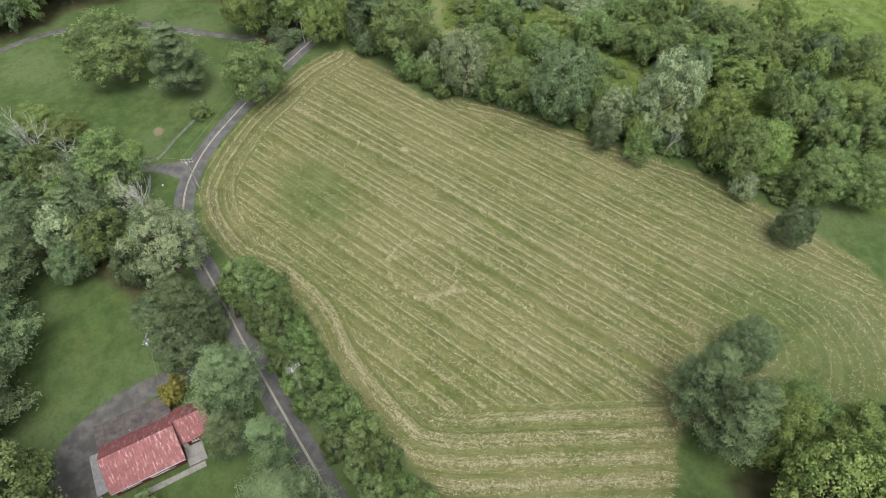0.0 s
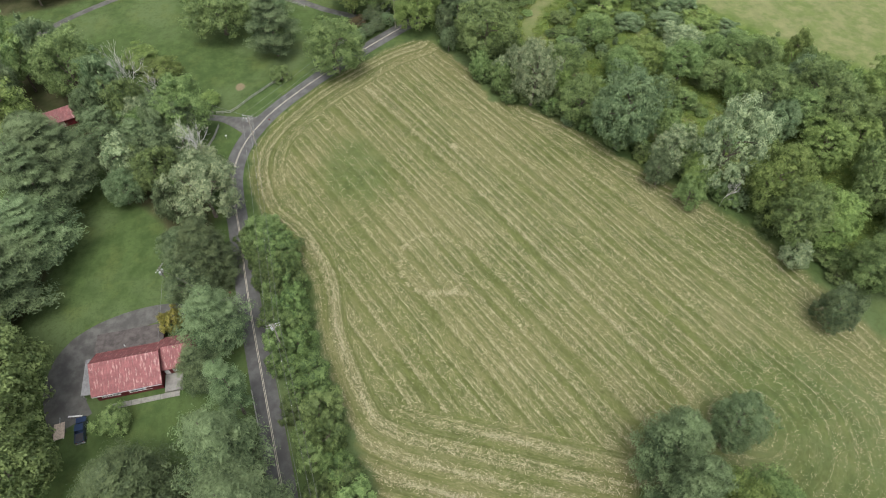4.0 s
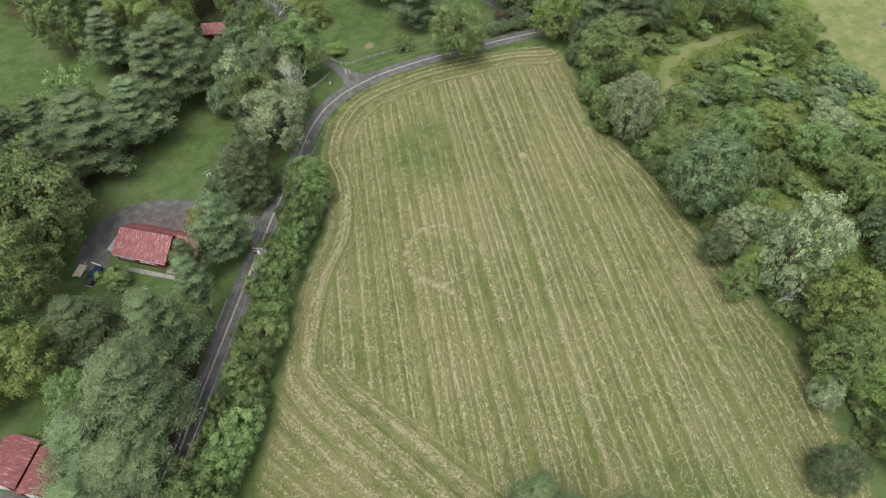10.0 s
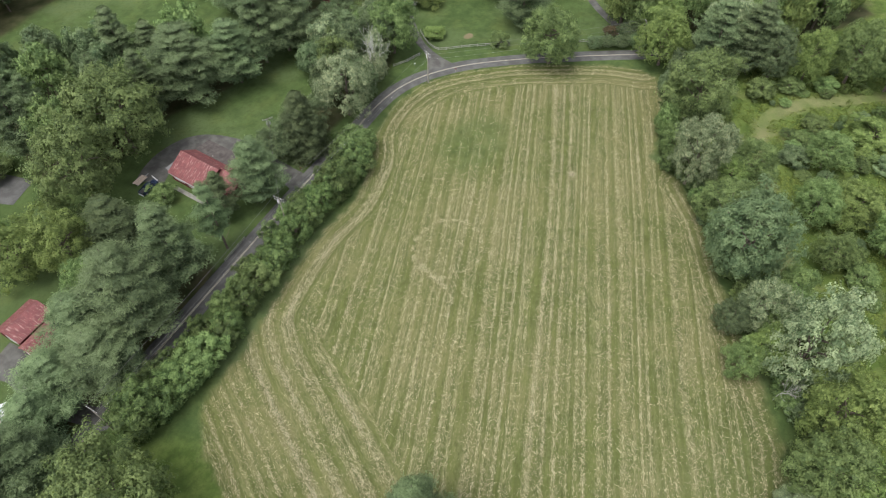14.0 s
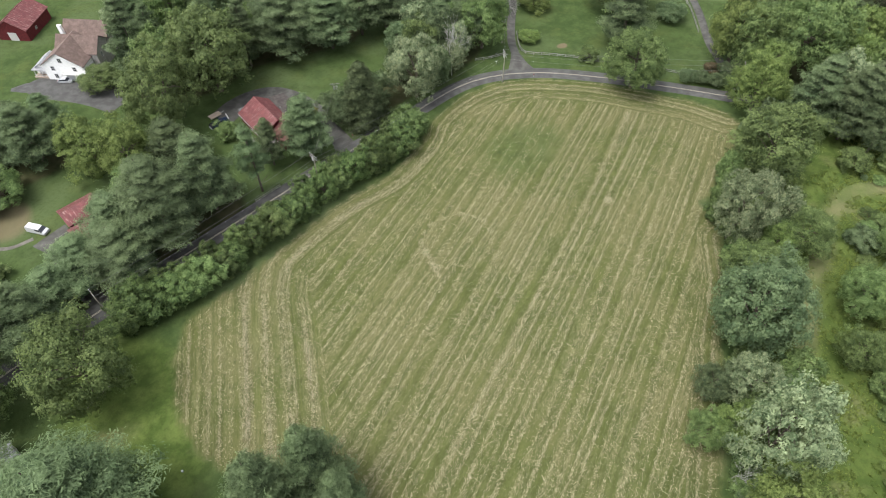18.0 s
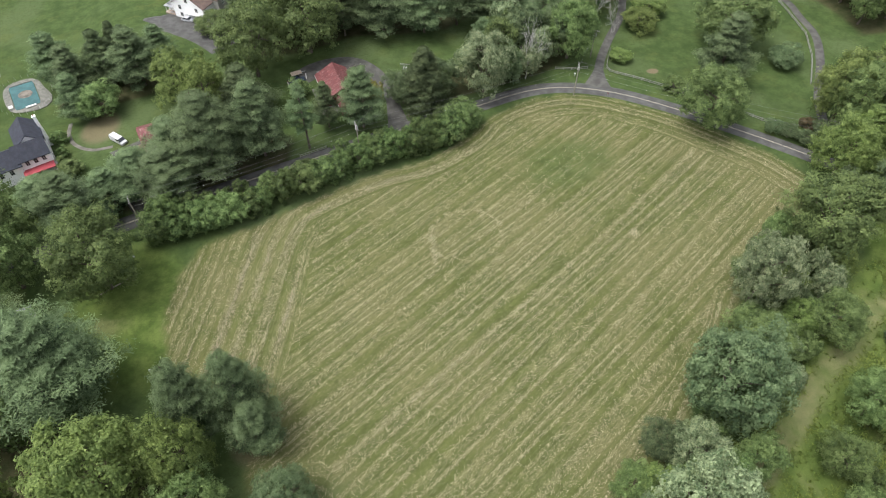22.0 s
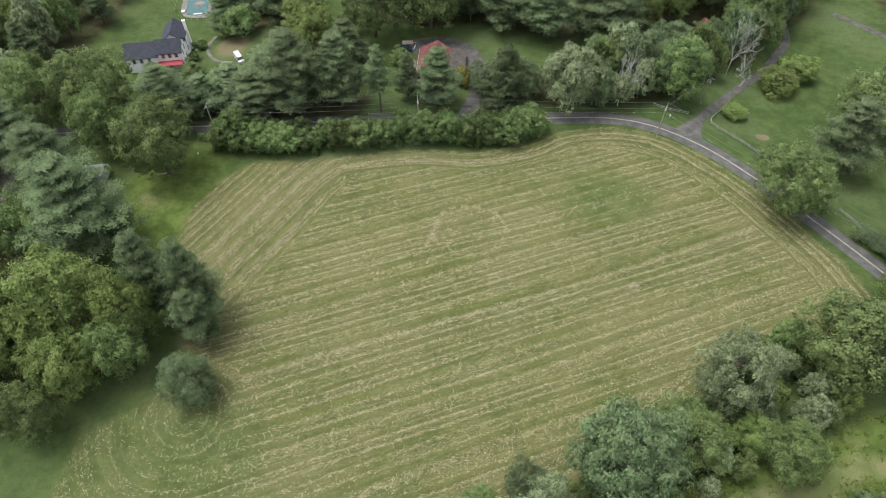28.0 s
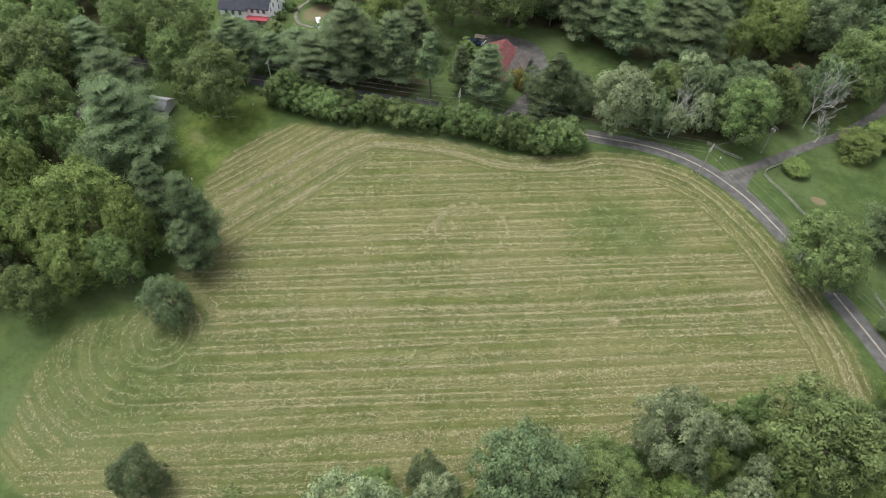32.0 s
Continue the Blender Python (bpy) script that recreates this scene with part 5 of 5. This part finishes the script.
for s in (-1, 1):
    part("leg", box(s * 1.1, 0, 0.3, 0.1, 0.3, 0.6), RAIL_WOOD, board)


# ---- poles and cables ----
def utility_pole(x, y, top, turn, arms, cans, label):
    root = thing("utility_pole", x, y, turn, label, "utility pole", "poles along the road")
    part("pole", tube([(0, 0, -0.3), (0, 0, top * 0.5), (0, 0, top)], [0.19, 0.16, 0.12], 8), POLE_WOOD, root)
    for k in range(arms):
        z = top - 0.35 - 0.9 * k
        arm = part("crossarm", box(0, 0, z, 0.12, 2.9, 0.14), RAIL_WOOD, root)
        for yy in (-1.35, -0.6, 0.6, 1.35):
            part("insulator", tube([(0, yy, z + 0.07), (0, yy, z + 0.2), (0, yy, z + 0.3)], [0.05, 0.09, 0.04], 8), CERAMIC, arm)
        part("brace", [tube([(0.08, 0.05, z - 0.7), (0.08, 0.75, z - 0.05)], [0.025, 0.025], 4), tube([(0.08, -0.05, z - 0.7), (0.08, -0.75, z - 0.05)], [0.025, 0.025], 4)], METAL, root)
    for k in range(cans):
        yy = -0.42 + 0.84 * k if cans > 1 else 0.42
        can = part("transformer", tube([(0, yy, top - 2.3), (0, yy, top - 2.2), (0, yy, top - 1.3), (0, yy, top - 1.22)], [0.2, 0.27, 0.27, 0.12], 10), METAL, root, "grey transformer can")
        part("bushing", tube([(0, yy, top - 1.22), (0, yy, top - 0.95)], [0.06, 0.04], 6), CERAMIC, can)
    return root


POLES = [(-118.0, 47.2, 12.2, 5, 1, 0), (-57.8, 53.8, 12.4, 6, 2, 1), (13.9, 56.9, 11.3, -22, 2, 1), (66.0, 5.5, 11.5, -57, 1, 0)]
for x, y, top, turn, arms, cans in POLES:
    utility_pole(x, y, top, turn, arms, cans, "weathered wooden utility pole with a crossarm and insulators")
utility_pole(-35.0, 78.8, 10.0, 60, 1, 2, "wooden utility pole on the lawn with two transformer cans")
utility_pole(30.7, 74.9, 10.4, 40, 1, 2, "wooden utility pole beside the lane with transformer cans")


def cable(a, b, sag, dots, label):
    a, b = np.array(a, float), np.array(b, float)
    us = np.linspace(0, 1, 15)
    path = [a + (b - a) * u - np.array([0, 0, sag * 4 * u * (1 - u)]) for u in us]
    root = thing("cable", 0, 0, 0, label, "cable", "overhead cables", 0.0)
    part("wire", tube(path, [0.028] * 15, 4), CABLE, root)
    for k in range(dots):
        u = (k + 0.5) / dots
        p = a + (b - a) * u - np.array([0, 0, sag * 4 * u * (1 - u)])
        part("spacer", box(*p, 0.14, 0.07, 0.1), CERAMIC, root)


SPAN = "thin black overhead cable strung between utility poles"
for (x0, y0, t0, _, _, _), (x1, y1, t1, _, _, _) in zip(POLES[:-1], POLES[1:]):
    d = unit(np.array([x1 - x0, y1 - y0]))
    for o in (-1.35, 1.35):
        cable((x0 - d[1] * o, y0 + d[0] * o, t0 - 0.05), (x1 - d[1] * o, y1 + d[0] * o, t1 - 0.05), 0.9, 0, SPAN)
    cable((x0, y0, t0 - 2.6), (x1, y1, t1 - 2.6), 1.1, 12, SPAN)
cable((-57.8, 53.8, 12.0), (-35.0, 78.8, 9.6), 0.6, 0, SPAN)
cable((13.9, 56.9, 11.0), (30.7, 74.9, 10.0 + ground_z(30.7, 74.9)), 0.4, 3, SPAN)
cable((-35.0, 78.8, 7.6), (-50.5, 80.0, 4.6), 0.3, 0, SPAN)


# ---- fences, posts ----
def rail_fence(points, label, gap=2.6, rails=2, tall=1.15):
    root = thing("rail_fence", 0, 0, 0, label, "fence", "rail fences along the lawn", 0.0)
    p = np.asarray(points, float)
    total = np.concatenate([[0], np.cumsum(np.hypot(*np.diff(p, axis=0).T))])
    n = max(1, int(total[-1] / gap))
    s = np.linspace(0, total[-1], n + 1)
    fx, fy = np.interp(s, total, p[:, 0]), np.interp(s, total, p[:, 1])
    fz = height(fx, fy)
    for x, y, z in zip(fx, fy, fz):
        part("post", box(x, y, z + tall / 2 - 0.1, 0.16, 0.16, tall + 0.2), RAIL_WOOD, root)
    for i in range(n):
        for r in range(rails):
            zz = 0.35 + 0.55 * r
            part("rail", tube([(fx[i], fy[i], fz[i] + zz), (fx[i + 1], fy[i + 1], fz[i + 1] + zz)], [0.08, 0.08], 5), RAIL_WOOD, root)


rail_fence([(40.5, 77.5), (36, 72), (32.6, 67.5), (31.2, 64.6), (33, 62), (37.6, 57.6), (43.6, 50.0), (47, 45)], "pale split-rail fence round the lawn corner by the lane")
rail_fence([(58.4, 29.4), (60.9, 25.2), (64.7, 18.6), (68.5, 12.6)], "pale split-rail fence beside the road and hedge")
rail_fence([(15.0, 71.2), (19.4, 69.0), (25.0, 67.6)], "short pale rail fence at the lane mouth")
rail_fence([(92, 36), (103, 47.5), (111.5, 60), (114.5, 70), (118, 82)], "low pale rail fence along the far lane", 2.8)
rail_fence([(-74, 60.2), (-66, 61.2)], "low rail fence beside the road under the pines")


def small_post(x, y, label, red=False):
    root = thing("mailbox", x, y, 10, label, "mailbox")
    part("post", box(0, 0, 0.5, 0.1, 0.1, 1.15), RAIL_WOOD, root)
    v, f = prism([(-0.12, 1.0), (0.12, 1.0), (0.12, 1.16), (0.0, 1.26), (-0.12, 1.16)], -0.26, 0.26)
    part("box", (v, f), RED_WALL if red else CERAMIC, root)


small_post(23.6, 52.4, "dark mailbox on a wooden post beside the road", True)
small_post(19.0, 65.4, "white mailbox on a post beside the lane")
small_post(-39.0, 65.2, "mailbox on a post at the drive mouth", True)
log = thing("fallen_log", -126.5, 31.5, 20, "long fallen log on the grass under the tree", "log")
part("log", tube([(-4, 0, 0.18), (-1, 0.15, 0.2), (2, 0.0, 0.18), (4, 0.2, 0.15)], [0.16, 0.2, 0.17, 0.08], 7), POLE_WOOD, log)
for x, y in ((-130.3, 34.9), (-121.6, 39.6), (-120.6, 5.0)):
    bucket = thing("bucket", x, y, 0, "small pale bucket standing on the grass", "bucket")
    part("pail", tube([(0, 0, 0), (0, 0, 0.42), (0, 0, 0.40)], [0.17, 0.23, 0.2], 12), CERAMIC, bucket)
    part("handle", tube([(-0.22, 0, 0.42), (0, 0, 0.62), (0.22, 0, 0.42)], [0.015] * 3, 4), METAL, bucket)


# ---- lanes and drives ----
ribbon("lane", spline([(23, 57.5), (26.5, 63), (34.0, 73.2), (43.2, 83.2), (54.4, 94.0), (62, 104), (70, 118), (72, 150)], 6), np.concatenate([np.linspace(9, 3.0, 9), np.full(34, 2.9)]), DRIVE, 0.045, "narrow grey lane leading off past the lawn", "road")
ribbon("far_lane", spline([(76, 10), (86, 25), (92, 32.2), (104, 44.4), (114.3, 58), (118, 70), (121.1, 82), (118, 100), (106, 120), (92, 135)], 6), 2.9, DRIVE, 0.045, "narrow grey lane curving round the lawn", "road")
ribbon("driveway", spline([(-43.6, 59), (-42.6, 65), (-41.2, 74), (-40.4, 81), (-41.4, 88), (-44.2, 95), (-48.6, 99.6), (-54.5, 101.0), (-60, 100.2), (-65, 98)], 6), np.concatenate([np.linspace(8, 3.6, 14), np.linspace(3.6, 8, 20), np.full(21, 8.0)]), DRIVE, 0.045, "curving grey driveway round the red house", "driveway")
ribbon("driveway", spline([(-117, 51), (-120, 60), (-121, 68), (-119.5, 77), (-121, 84)], 6), np.concatenate([np.full(10, 4.2), np.linspace(4.5, 9, 15)]), DRIVE, 0.045, "paved yard beside the garages", "driveway")
ribbon("driveway", spline([(-131, 50), (-133.5, 58), (-135, 66), (-136, 74)], 6), 4.4, DRIVE, 0.04, "paved drive to the white house", "driveway")
ribbon("path", spline([(-124.5, 85.4), (-130.5, 86.6), (-135.4, 92), (-137.6, 99), (-137.4, 106)], 5), 1.2, GRAVEL, 0.04, "pale gravel path round the bare patch", "path")
ribbon("driveway", spline([(-110.5, 154.0), (-106, 151.8), (-100.5, 148.5), (-95.5, 143), (-90, 134), (-86, 124)], 6), np.concatenate([np.linspace(1.5, 5, 6), np.linspace(5, 13, 6), np.full(6, 13), np.linspace(13, 9, 13)]), ASPHALT, 0.05, "grey asphalt drive before the cream house", "driveway")
ribbon("track", spline([(-182, 42), (-180, 35), (-173, 28), (-170, 12), (-176, -5)], 5), 4.0, GRAVEL, 0.04, "pale gravel track through the trees", "road")
ribbon("road", spline([(52, -168), (76, -148), (84, -136), (100, -118)], 5), 5.0, ASPHALT, 0.05, "short stretch of grey road beyond the far field", "road")


# ---- centre line of the road: two painted strips ----
def painted(off, name):
    way = np.gradient(ROAD_LINE, axis=0)
    way /= np.linalg.norm(way, axis=1)[:, None]
    ln = ROAD_LINE + np.stack([-way[:, 1], way[:, 0]], -1) * off
    v = []
    for o in (-0.07, 0.07):
        q = ln + np.stack([-way[:, 1], way[:, 0]], -1) * o
        v.append(np.column_stack([q, height(q[:, 0], q[:, 1]) + 0.118]))
    n = len(ln)
    verts = np.vstack(v)
    i = np.arange(n - 1)
    ob = new(name, mesh_from(name, verts, np.stack([i, i + 1, n + i + 1, n + i], -1)[:, ::-1], LINE))
    tagged(ob, "faded painted line along the middle of the road", "road marking", kind="structure")


painted(-0.14, "road_marking")
painted(0.14, "road_marking")
